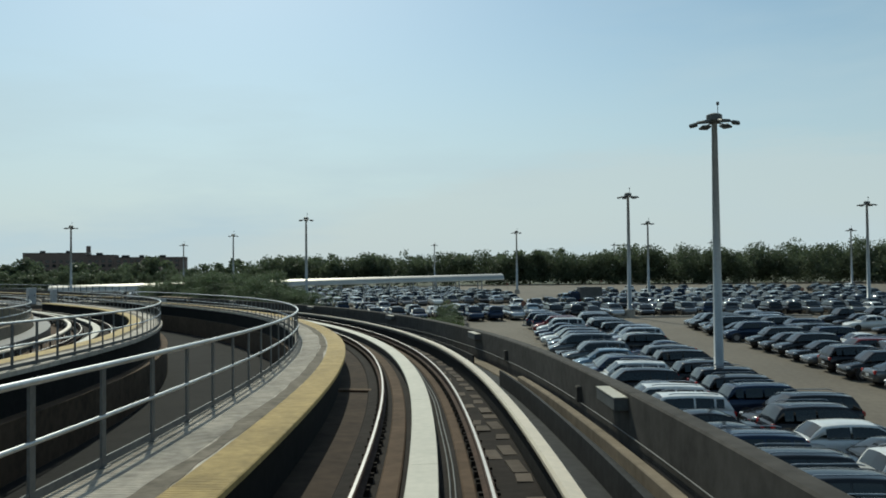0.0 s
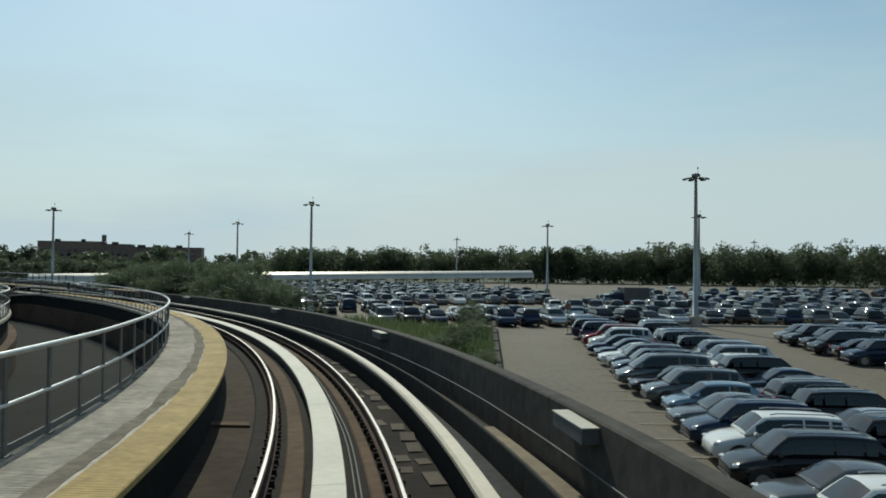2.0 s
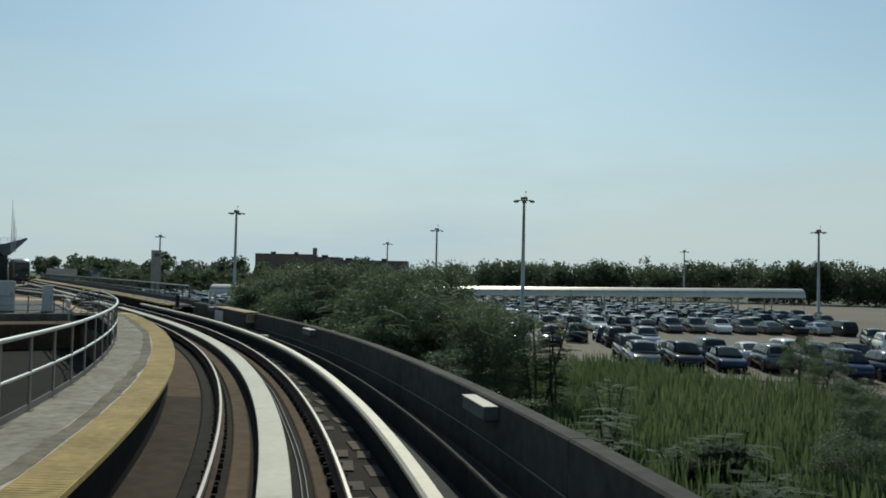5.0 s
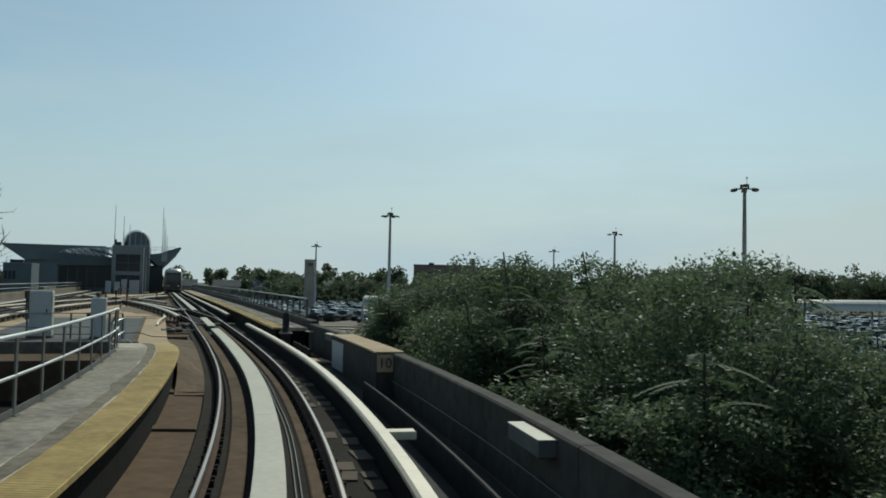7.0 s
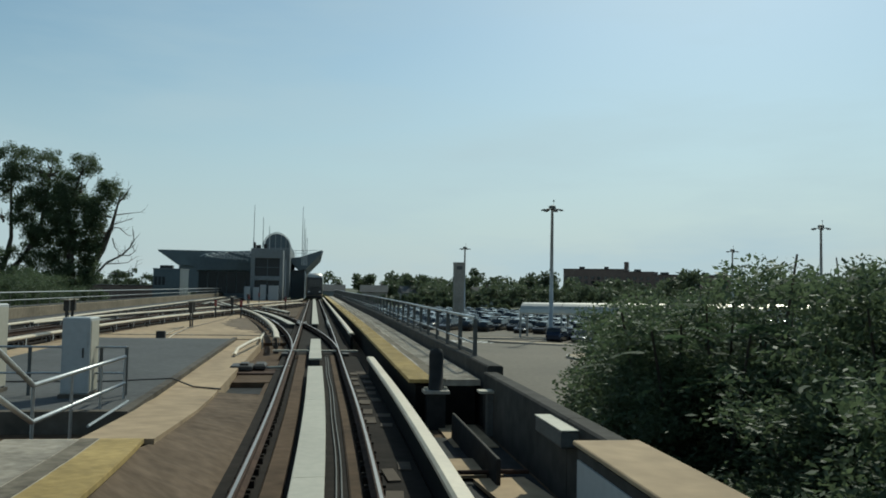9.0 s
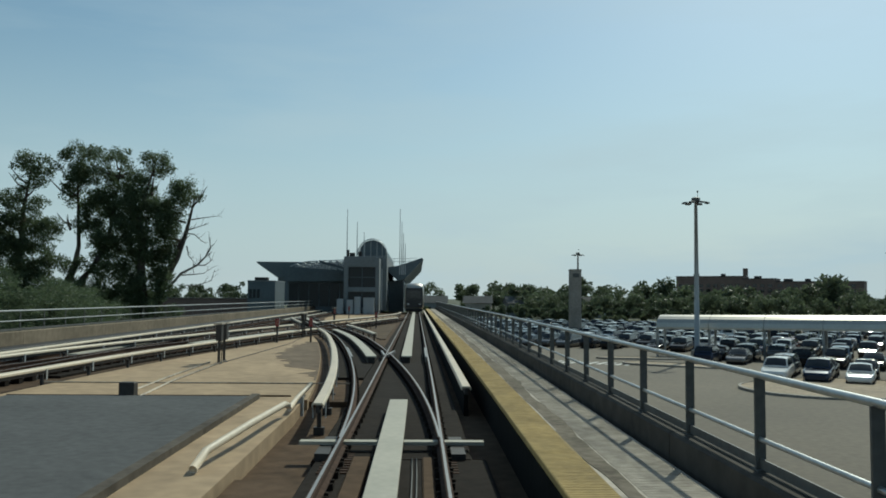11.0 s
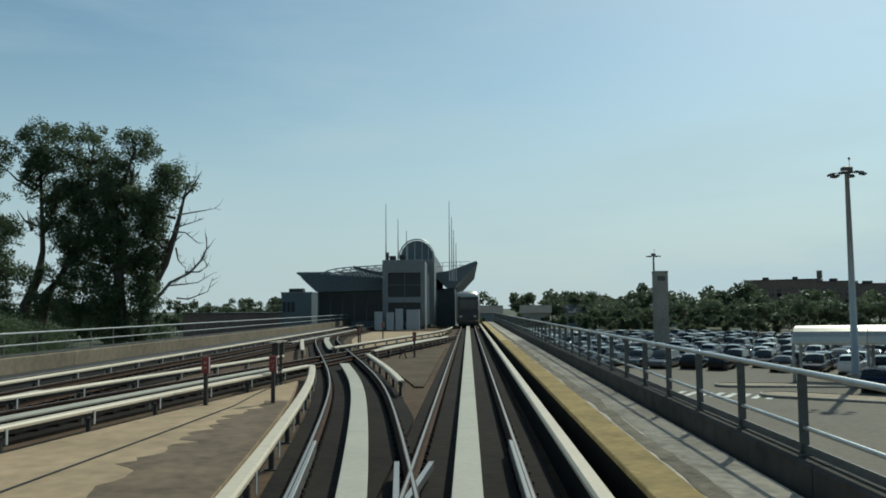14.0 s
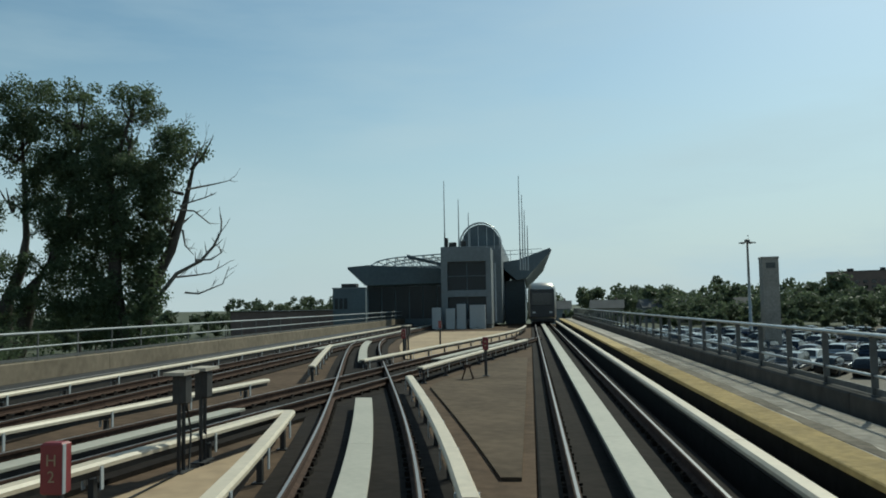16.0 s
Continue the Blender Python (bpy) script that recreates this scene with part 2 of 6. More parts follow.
PAINTS = [(c, mat("car_paint_" + c, rgb, 0.14, m, vary=0.06, big=0.6, small=3, bump=0)) for c, rgb, m in (
    ("black", (0.014, 0.014, 0.016), 0.2), ("white", (0.68, 0.68, 0.66), 0.0), ("silver", (0.42, 0.43, 0.44), 0.7),
    ("grey", (0.13, 0.135, 0.14), 0.5), ("dark_blue", (0.018, 0.03, 0.06), 0.4), ("red", (0.16, 0.015, 0.015), 0.2),
    ("light_blue", (0.20, 0.27, 0.33), 0.5), ("tan", (0.36, 0.30, 0.20), 0.4), ("yellow", (0.62, 0.34, 0.03), 0.0))]
PAINT = dict(PAINTS)


# ---------------------------------------------------------------- mesh helpers
def mesh(name, verts, faces, material, smooth=False):
    me = bpy.data.meshes.new(name)
    me.from_pydata([tuple(v) for v in verts], [], faces)
    me.materials.append(material)
    if smooth:
        me.polygons.foreach_set("use_smooth", [True] * len(me.polygons))
    me.update()
    return me


def part(name, me, parent=None, label="", m=None):
    ob = new(name, me)
    if parent is not None:
        ob.parent = parent
    if m is not None:
        ob.matrix_basis = m
    return tagged(ob, label)


def thing(name, label, category, m=None, group="", kind=""):
    ob = new(name)
    ob.empty_display_size = 0.2
    if m is not None:
        ob.matrix_basis = m
    return tagged(ob, label, category, group, kind)


class Soup:
    """Collects boxes, tubes and sheets into one mesh."""

    def __init__(self):
        self.v, self.f = [], []

    def add(self, verts, faces):
        k = len(self.v)
        self.v += [tuple(q) for q in verts]
        self.f += [tuple(i + k for i in f) for f in faces]
        return self

    def box(self, x0, x1, y0, y1, z0, z1, m=None, bevel=0.0):
        if bevel:
            b = min(bevel, (x1 - x0) / 3, (y1 - y0) / 3, (z1 - z0) / 3)
            rings = [(b, z0), (0, z0 + b), (0, z1 - b), (b, z1)]
            vs = []
            for e, z in rings:
                vs += [(x0 + e, y0 + e, z), (x1 - e, y0 + e, z), (x1 - e, y1 - e, z), (x0 + e, y1 - e, z)]
            fs = [(3, 2, 1, 0), (12, 13, 14, 15)]
            for r in range(3):
                fs += [(4 * r + i, 4 * r + (i + 1) % 4, 4 * r + 4 + (i + 1) % 4, 4 * r + 4 + i) for i in range(4)]
        else:
            vs = [(x, y, z) for z in (z0, z1) for x, y in ((x0, y0), (x1, y0), (x1, y1), (x0, y1))]
            fs = [(3, 2, 1, 0), (4, 5, 6, 7), (0, 1, 5, 4), (1, 2, 6, 5), (2, 3, 7, 6), (3, 0, 4, 7)]
        if m is not None:
            vs = [m @ Vector(q) for q in vs]
        return self.add(vs, fs)

    def tube(self, points, radii, n=8, cap=True):
        points = [Vector(q) for q in points]
        vs, fs = [], []
        for i, q in enumerate(points):
            d = (points[min(i + 1, len(points) - 1)] - points[max(i - 1, 0)]).normalized()
            side = d.cross(Vector((0, 0, 1)) if abs(d.z) < 0.9 else Vector((1, 0, 0))).normalized()
            up = side.cross(d)
            r = radii[i] if isinstance(radii, (list, tuple)) else radii
            vs += [q + r * (math.cos(2 * math.pi * k / n) * side + math.sin(2 * math.pi * k / n) * up) for k in range(n)]
        for i in range(len(points) - 1):
            fs += [(n * i + k, n * i + (k + 1) % n, n * i + n + (k + 1) % n, n * i + n + k) for k in range(n)]
        if cap:
            fs += [tuple(range(n)), tuple(n * (len(points) - 1) + k for k in reversed(range(n)))]
        return self.add(vs, fs)

    def mesh(self, name, material, smooth=False):
        return mesh(name, self.v, self.f, material, smooth)


def box(name, dims, material, parent=None, label="", m=None, bevel=0.0):
    return part(name, Soup().box(*dims, bevel=bevel).mesh(name, material), parent, label, m)


# ---------------------------------------------------------------- the line of the guideway
HEADING = [-6.14, -2.79, 0.56, 4.29, 9.91, 17.13, 23.28, 29.55, 35.94, 41.91, 46.24, 47.7, 47.55, 47.8, 47.8]   # each 10 m from u = -20
LEVEL = [1.185, 0.833, 0.481, 0.2, 0.03, -0.107, -0.126, -0.087, -0.039, 0.0]      # rail height, each 15 m from u = -20
CANT = [1.5, 2.1, 1.9, 2.2, 1.4, 1.3, 0.3, 0.0]                                    # degrees, each 20 m from u = -20
# chainage posts along the line and the true length at each of them
POSTS = [-60, -8.3, 1, 11, 20, 30, 40, 51, 58, 67, 76.4, 85, 98, 118.65, 214.75, 480]
LENGTH = [-55.7, -4.0, 5.2, 14.6, 22.8, 31.7, 40.9, 51.3, 58.1, 66.6, 75.6, 83.8, 96.7, 117.4, 211.8, 477]
STEP = 0.25
_u = np.arange(-80, 500, STEP)
_h = np.radians(np.interp(_u, np.arange(-20, 121, 10), HEADING))
_x = np.concatenate(([0], np.cumsum(-np.sin(_h) * STEP)))[:-1]
_y = np.concatenate(([0], np.cumsum(np.cos(_h) * STEP)))[:-1]
_k = int(80 / STEP)
_x, _y = _x - _x[_k] - 0.648, _y - _y[_k] + 13.556
S0 = 118.25                                       # where the straight is taken from


def length_at(s):
    return float(np.interp(s, POSTS, LENGTH))


def level_at(u):
    return float(np.interp(u, np.arange(-20, 116, 15), LEVEL))


def at(s, d, z=0.0):
    """A point of the viaduct: chainage, metres to the right of the track, metres above the rails. The bed of the track leans into the curve."""
    u = length_at(s)
    x, y, h = np.interp(u, _u, _x), np.interp(u, _u, _y), np.interp(u, _u, _h)
    lean = math.tan(math.radians(np.interp(u, np.arange(-20, 121, 20), CANT)))
    tip = d * min(1.0, max(0.0, (1.6 - abs(d)) / 0.3))
    return Vector((x + d * math.cos(h), y + d * math.sin(h), z + level_at(u) + lean * tip))


def turn_at(s):
    return math.degrees(np.interp(length_at(s), _u, _h))


def put(s, d, z=0.0, turn=0.0):
    """A pose on the line: local x to the right, y along it."""
    return Matrix.Translation(at(s, d, z)) @ pose(0, 0, 0, 0, 0, turn_at(s) + turn)


def spline(knots):
    """A natural cubic through (a, d) knots."""
    T, Y = np.array(knots, float).T
    n, h = len(T), np.diff(T)
    A, b = np.eye(n), np.zeros(n)
    for i in range(1, n - 1):
        A[i, i - 1:i + 2] = h[i - 1], 2 * (h[i - 1] + h[i]), h[i]
        b[i] = 6 * ((Y[i + 1] - Y[i]) / h[i] - (Y[i] - Y[i - 1]) / h[i - 1])
    M = np.linalg.solve(A, b)

    def value(x):
        x = min(max(x, T[0]), T[-1])
        k = min(max(int(np.searchsorted(T, x)) - 1, 0), n - 2)
        e = x - T[k]
        return float(Y[k] + e * ((Y[k + 1] - Y[k]) / h[k] - h[k] * (2 * M[k] + M[k + 1]) / 6) + e * e * M[k] / 2 + e ** 3 * (M[k + 1] - M[k]) / (6 * h[k]))
    return value


SPACING = 11.1                                    # between the two lines
FROG = 0.68


_a = spline([(-22, 0), (-17, -0.02), (-10, -0.36), (0, -1.33), (6, -2.06), (12.5, -2.98), (21.4, -4.65), (33, -7.05), (42, -8.85), (51, -10.3), (60, -11.0), (68, -11.1)])
_b = spline([(-22, -11.1), (-16, -11.0), (0, -9.85), (10, -8.4), (17, -7.25), (26, -5.75), (34, -4.5), (42, -3.15), (52, -1.5), (62, -0.35), (70, 0)])


def cross_a(s):
    """The crossover that the camera takes, from the right-hand line to the left-hand one."""
    return _a(s - S0)


def cross_b(s):
    return _b(s - S0)


def line_r(s):
    return 0.0


def line_l(s):
    return -SPACING


def stations(s0, s1, step=None):
    if step is None:
        step = 1.0 if s0 < 112 else 2.0
    n = max(1, math.ceil((s1 - s0) / step))
    return [s0 + (s1 - s0) * i / n for i in range(n + 1)]


def sweep(profile, s0, s1, off=line_r, step=None, soup=None):
    """Carries a closed profile of (d, z), counter-clockwise seen along the line, from s0 to s1."""
    soup = soup or Soup()
    vs, fs, n = [], [], len(profile)
    ss = stations(s0, s1, step)
    for s in ss:
        o = off(s)
        vs += [at(s, o + d, z) for d, z in profile]
    for i in range(len(ss) - 1):
        fs += [(n * i + k, n * i + n + k, n * i + n + (k + 1) % n, n * i + (k + 1) % n) for k in range(n)]
    fs += [tuple(range(n)), tuple(n * (len(ss) - 1) + k for k in reversed(range(n)))]
    return soup.add(vs, fs)


def rect(d0, d1, z0, z1, b=0.0):
    if b:
        return [(d0, z0), (d1, z0), (d1, z1 - b), (d1 - b, z1), (d0 + b, z1), (d0, z1 - b)]
    return [(d0, z0), (d1, z0), (d1, z1), (d0, z1)]


def run(name, profile, s0, s1, material, parent=None, label="", off=line_r, step=None, smooth=False):
    return part(name, sweep(profile, s0, s1, off, step).mesh(name, material, smooth), parent, label)


GROUND = -4.0


def gz(x, y):
    """The ground's height: the car park climbs gently along its near rows."""
    east = min(max((x + 85) / 85, 0.0), 1.0)
    return float(np.interp(y, (45, 110), (-4.25, -3.3))) * east + GROUND * (1 - east)


# ---------------------------------------------------------------- ground and guideway
def sheet(name, pts, z0, z1, material, parent=None, label=""):
    n = len(pts)
    vs = [(*q, z0) for q in pts] + [(*q, z1) for q in pts]
    fs = [tuple(range(n, 2 * n)), tuple(reversed(range(n)))] + [(i, (i + 1) % n, n + (i + 1) % n, n + i) for i in range(n)]
    return part(name, mesh(name, vs, fs, material), parent, label)


def strip(name, left, right, s0, s1, z0, z1, material, parent=None, label="", step=1.0):
    """A slab between two lines given as functions of s."""
    ss = stations(s0, s1, step)
    vs, fs = [], []
    for s in ss:
        vs += [at(s, left(s), z0), at(s, right(s), z0), at(s, right(s), z1), at(s, left(s), z1)]
    for i in range(len(ss) - 1):
        fs += [(4 * i + k, 4 * i + 4 + k, 4 * i + 4 + (k + 1) % 4, 4 * i + (k + 1) % 4) for k in range(4)]
    fs += [(0, 1, 2, 3), tuple(4 * (len(ss) - 1) + k for k in (3, 2, 1, 0))]
    return part(name, mesh(name, vs, fs, material), parent, label)


def land(name, xs, ys, lift, material, inside=lambda x, y: True):
    """A sheet that follows the ground's height."""
    xs, ys = list(xs), list(ys)
    vs = [(x, y, gz(x, y) + lift) for y in ys for x in xs]
    n = len(xs)
    fs = [(n * j + i, n * j + i + 1, n * j + n + i + 1, n * j + n + i) for j in range(len(ys) - 1) for i in range(n - 1) if inside((xs[i] + xs[i + 1]) / 2, (ys[j] + ys[j + 1]) / 2)]
    return part(name, mesh(name, vs, fs, material))


ground = tagged(land("ground", [-2600, -600, -200, -120, -85, -60, -40, -20, 0, 60, 200, 600, 2600], [-1500, 0, 45, 78, 110, 150, 200, 250, 305, 360, 600, 4200], -0.06, M_GROUND),
                "dry grassy soil reaching to the horizon", "ground", kind="structure")
lot = tagged(land("parking_lot", [-150, -120, -100, -85, -60, -40, -20, -8, -0.1, 30, 60, 120, 210], [10, 45, 78, 104, 110, 122, 135, 150, 165, 200, 250, 320], 0.0, M_ASPHALT,
                  lambda x, y: x > -0.1 or (y > 104 and y > 112 - 0.75 * (x + 16))),
             "worn brown-grey asphalt of a huge car park", "parking lot", kind="structure")

YARD, END = 86.0, 215.0

guideway = thing("guideway", "elevated concrete railway viaduct with stained deck", "viaduct", kind="structure")
run("deck", rect(-3.15, 3.2, -1.6, -0.42), -60, YARD, M_BED_L, guideway, "dusty brown concrete deck")
run("deck", rect(-3.15, 3.2, -1.6, -0.42), -60, YARD, M_BED_L, guideway, off=line_l)
run("deck", rect(-SPACING - 3.3, 3.3, -1.6, -0.42), YARD, END, M_BED_L, guideway)
run("bed_fill", rect(-1.72, -1.0, -0.46, -0.3), -60, 58, M_BED_M, guideway, "dark brown concrete between walkway and rails")
run("bed_fill", rect(-1.72, -1.0, -0.46, -0.3), 58, 92.4, M_BED_L, guideway, "dusty brown concrete between walkway and rails")
run("bed_fill", rect(-1.92, 1.21, -0.46, -0.3), 94.6, 100, M_BED_L, guideway)
run("bed_fill", rect(-1.15, 1.21, -0.46, -0.3), 92.4, 94.6, M_BED_L, guideway)
# filler sheet; its near-black colour gives the gap between the viaducts its shade
strip("cross_deck", lambda s: -SPACING + 3.1, lambda s: -3.1, -60, YARD, -1.75, -1.6, M_VOID, guideway, "near-black sheet added for the shaded gap between the two viaducts")
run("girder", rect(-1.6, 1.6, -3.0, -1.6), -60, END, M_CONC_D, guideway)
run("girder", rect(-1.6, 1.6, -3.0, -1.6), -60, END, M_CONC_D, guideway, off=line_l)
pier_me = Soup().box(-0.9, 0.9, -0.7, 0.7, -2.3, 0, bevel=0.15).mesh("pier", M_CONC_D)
for s in range(-45, 215, 30):
    for off in (0.0, -SPACING):
        part("pier", pier_me, guideway, m=put(s, off, -2.95))
# dark trough under the plate and the strips beside each rail
for off, s0, s1 in ((line_r, -60, 101), (line_l, -60, 101)):
    run("track_bed", rect(-1.05, 1.35, -0.46, -0.25, 0.03), s0, s1, M_BED, guideway, "dark oily track bed", off=off)
run("track_bed", rect(-1.1, 1.15, -0.46, -0.24, 0.03), 101, END, M_BED, guideway)
run("bed_fill", rect(-SPACING - 2.15, -1.12, -0.46, -0.3), 107.5, END, M_BED_L, guideway, "dusty brown concrete between the tracks")
run("track_bed", rect(-1.1, 1.15, -0.46, -0.236, 0.03), 101, END, M_BED, guideway, off=line_l)
strip("track_bed", lambda s: cross_a(s) - 1.15, lambda s: min(cross_a(s) + 1.15, -1.11), 112, 174, -0.46, -0.232, M_BED, guideway)
strip("track_bed", lambda s: max(cross_b(s) - 1.15, -SPACING + 1.16), lambda s: min(cross_b(s) + 1.15, -1.11), 112, 174, -0.46, -0.228, M_BED, guideway)

for d0, d1, z, m in ((-0.52, -0.27, -0.2, M_BED_L), (0.44, 0.6, -0.215, M_BED_L)):
    run("bed_ledge", rect(d0, d1, -0.4, z, 0.02), -60, 101, m, guideway, "brown ledge beside the plate")
for d in (0.3, 0.36):
    part("bed_cable", Soup().tube([at(s, d + 0.012 * math.sin(0.9 * s), -0.235) for s in stations(-60, 101, 1.0)], 0.012, 5).mesh("bed_cable", M_POST, True), guideway, "thin grey cable on the bed")

# ---------------------------------------------------------------- tracks
RAIL = [(-0.065, -0.17), (0.065, -0.17), (0.065, -0.15), (0.012, -0.13), (0.012, -0.045), (0.036, -0.035), (0.036, -0.006), (0.028, 0.0),
        (-0.028, 0.0), (-0.036, -0.006), (-0.036, -0.035), (-0.012, -0.045), (-0.012, -0.13), (-0.065, -0.15)]
HEAD = [(-0.017, 0.0), (0.017, 0.0), (0.017, 0.004), (-0.017, 0.004)]


def track(label, off, s0, s1, plates, step=None):
    t = thing("railway_track", label, "railway track", kind="structure", group="tracks of the guideway")
    for side in (-0.7175, 0.7175):
        rail = run("rail", [(d + side, z) for d, z in RAIL], s0, s1, M_RUST, t, "rusty rail with bright worn head", off=off, step=step)
        part("rail_head", sweep([(d + side, z) for d, z in HEAD], s0, s1, off, step).mesh("rail_head", M_RAIL), rail, "bright worn running surface")
        pads, clips = Soup(), Soup()
        s = s0
        while s < min(s1, 190):
            m = put(s, off(s) + side)
            pads.box(-0.11, 0.11, -0.1, 0.1, -0.36, -0.17, m)
            for q in (-0.095, 0.095):
                clips.box(q - 0.022, q + 0.022, -0.03, 0.03, -0.17, -0.14, m)
            s += 0.62
        tagged(part("rail_pad", pads.mesh("rail_pad", M_BED), t, "stained concrete pads under the rail"), kind="stuff")
        tagged(part("rail_clip", clips.mesh("rail_clip", M_BED), t, "rusty spring clips"), kind="stuff")
    for p0, p1 in plates:
        n = max(1, round((p1 - p0) / 6.0))
        for i in range(n):
            q0, q1 = p0 + (p1 - p0) * i / n, p0 + (p1 - p0) * (i + 1) / n - 0.012
            run("reaction_plate", rect(-0.175, 0.175, -0.045, 0.0, 0.006), q0, q1, M_LIM, t, "pale aluminium linear motor plate", off=off, step=step)
        run("plate_support", rect(-0.12, 0.12, -0.36, -0.046), p0 + 0.1, p1 - 0.1, M_DARK, t, "dark steel bearer", off=off, step=step)
    return t


track("rusty railway track with pale motor plate, curving on the viaduct", line_r, -60, END, [(-58, 95.5), (97.6, 105.6), (117.0, 205)])
track("rusty railway track with pale motor plate, beside the fenced wall", line_l, -60, END, [(-58, 95), (98, 106), (117, 130), (160, 205)])
track("rusty crossover track curving between two lines", cross_a, 101.4, 171.5, [(116.8, 139.7), (151, 168)], 1.0)
track("rusty crossover track laid across another one", cross_b, 101.4, 171.5, [(124, 138), (152, 166)], 1.0)

# crossing frog
frog = thing("crossing_frog", "worn steel crossing frog where two rails meet", "rail crossing", put(S0 + FROG, -0.7175), kind="structure")
for q in (-0.16, 0.16):
    box("wing_rail", (q - 0.035, q + 0.035, -1.3, 0.9, -0.1, -0.004), M_RAIL, frog, m=pose(0, 0, 0, 0, 0, -q * 30))
# check rails inside the outer rails
for off, side in ((line_r, 0.66), (cross_a, -0.66)):
    run("check_rail", rect(side - 0.03, side + 0.03, -0.17, 0.012, 0.01), 116.5, 121.5, M_RAIL, tagged(thing("check_rail_set", "short steel check rail beside the running rail", "check rail"), kind="structure"), off=off)


# ---------------------------------------------------------------- power rails under white covers
COVER = [(-0.1, 0.11), (-0.085, 0.11), (-0.08, 0.155), (0.08, 0.155), (0.085, 0.11), (0.1, 0.11), (0.102, 0.155), (0.075, 0.19), (-0.075, 0.19), (-0.102, 0.155)]


def power_rail(off, d, s0, s1, posts=2.4, leg=M_CAB, board=False):
    t = thing("power_rail", "electric power rail under a cream plastic cover on brackets", "power rail", group="power rails", kind="structure")
    n = max(1, round((s1 - s0) / 9.0))
    for i in range(n):
        run("cover", [(d + q, z) for q, z in COVER], s0 + (s1 - s0) * i / n, s0 + (s1 - s0) * (i + 1) / n - 0.015, M_COVER, t, "cream weathered cover", off=off)
    run("conductor", rect(d - 0.03, d + 0.03, 0.02, 0.14), s0, s1, M_DARK, t, off=off)
    if board:
        # added board, coloured near-black as the shaded gap below the cover
        run("side_board", rect(d - 0.045, d + 0.045, -0.42, 0.02), s0 + 0.05, s1 - 0.05, M_VOID, t, "black board standing in for the shaded gap under the cover", off=off)
        return t
    s = s0 + 0.4
    me = Soup().box(-0.025, 0.025, -0.03, 0.03, -0.02, 0.12).box(-0.12, -0.104, -0.03, 0.03, -0.12, 0.14).box(0.104, 0.12, -0.03, 0.03, -0.12, 0.14).mesh("bracket", leg)
    foot = Soup().box(-0.035, 0.035, -0.04, 0.04, -0.42, 0.0).box(-0.09, 0.09, -0.08, 0.08, -0.42, -0.28).mesh("bracket_foot", M_DARK)
    while s < min(s1, 190):
        part("bracket", me, t, m=put(s, off(s) + d))
        part("bracket_foot", foot, t, m=put(s, off(s) + d))
        s += posts
    return t


power_rail(line_r, 1.4, -58, 96.0, board=True)
power_rail(line_r, 1.36, 106.2, 205, board=True)
power_rail(cross_a, -1.25, 103.6, 136.2)
power_rail(cross_a, 1.15, 130.0, 142.8)
power_rail(cross_a, -1.55, 146.5, 160)
power_rail(cross_b, -1.5, 112.0, 142.2)
power_rail(cross_b, 1.72, 88.0, 136.2)
power_rail(cross_b, -1.6, 149.0, 190)
power_rail(cross_b, 1.3, 145.5, 163)
power_rail(line_l, -1.3, -58, 200)


# ---------------------------------------------------------------- walkways, fences, walls
def walkway(label, d0, d1, yellow, s0, s1, off=line_r, ribs=(), h=0.5):
    """A raised concrete path with a yellow edge strip and a toe kerb."""
    t = thing("walkway", label, "walkway", kind="structure")
    y0, y1 = yellow
    edge = -1 if y0 > (d0 + d1) / 2 else 1
    c0, c1 = (d0, y0 + 0.01) if edge < 0 else (y1 - 0.01, d1)
    run("slab", rect(c0, c1, h - 0.11, h, 0.012), s0, s1, M_WALK, t, "pale worn concrete slab", off=off)
    run("yellow_strip", rect(y0, y1, h - 0.06, h + 0.004, 0.008), s0, s1, M_YELLOW, t, "worn yellow painted edge", off=off)
    stain = y0 - 0.12 if edge < 0 else y1 + 0.12
    rd = random.Random(int(s1))
    edges = [[0.0], [0.0]]
    for q in edges:
        for _ in range(int((s1 - s0) / 0.3) + 3):
            q.append(0.75 * q[-1] + rd.gauss(0, 0.014))
    strip("joint", lambda s: off(s) + stain - 0.1 + edges[0][int((s - s0) / 0.3)], lambda s: off(s) + stain + 0.1 + edges[1][int((s - s0) / 0.3)], s0, s1, h - 0.05, h + 0.006, M_DIRT, t, "ragged dirt line beside the yellow edge", step=0.3)
    # set back and near-black: the shade under the slab is in its colour
    run("skirt", rect(d0 + (0.1 if edge < 0 else 0.12), d1 - (0.12 if edge < 0 else 0.1), -0.42, h - 0.11), s0, s1, M_VOID, t, "recessed support coloured black for the shade under the slab", off=off)
    if ribs:
        for lo, hi, m in ((min(y0, y1), max(y0, y1), M_YELLOW),):
            rs, s = Soup(), ribs[0]
            while s < ribs[1]:
                rs.box(lo + 0.01, hi - 0.01, -0.018, 0.018, h, h + 0.008, put(s, off(s)))
                s += 0.06
            tagged(part("grip_rib", rs.mesh("grip_rib", m), t, "raised yellow grip ribs"), kind="stuff")
        rs, s = Soup(), ribs[0]
        lo, hi = (d0 + 0.05, stain - 0.1) if edge < 0 else (stain + 0.1, d1 - 0.05)
        while s < ribs[1]:
            rs.box(lo, hi, -0.014, 0.014, h - 0.002, h + 0.0045, put(s, off(s)))
            s += 0.06
        tagged(part("broom_rib", rs.mesh("broom_rib", M_WALK), t, "raised grip ribs of pale concrete"), kind="stuff")
    return t


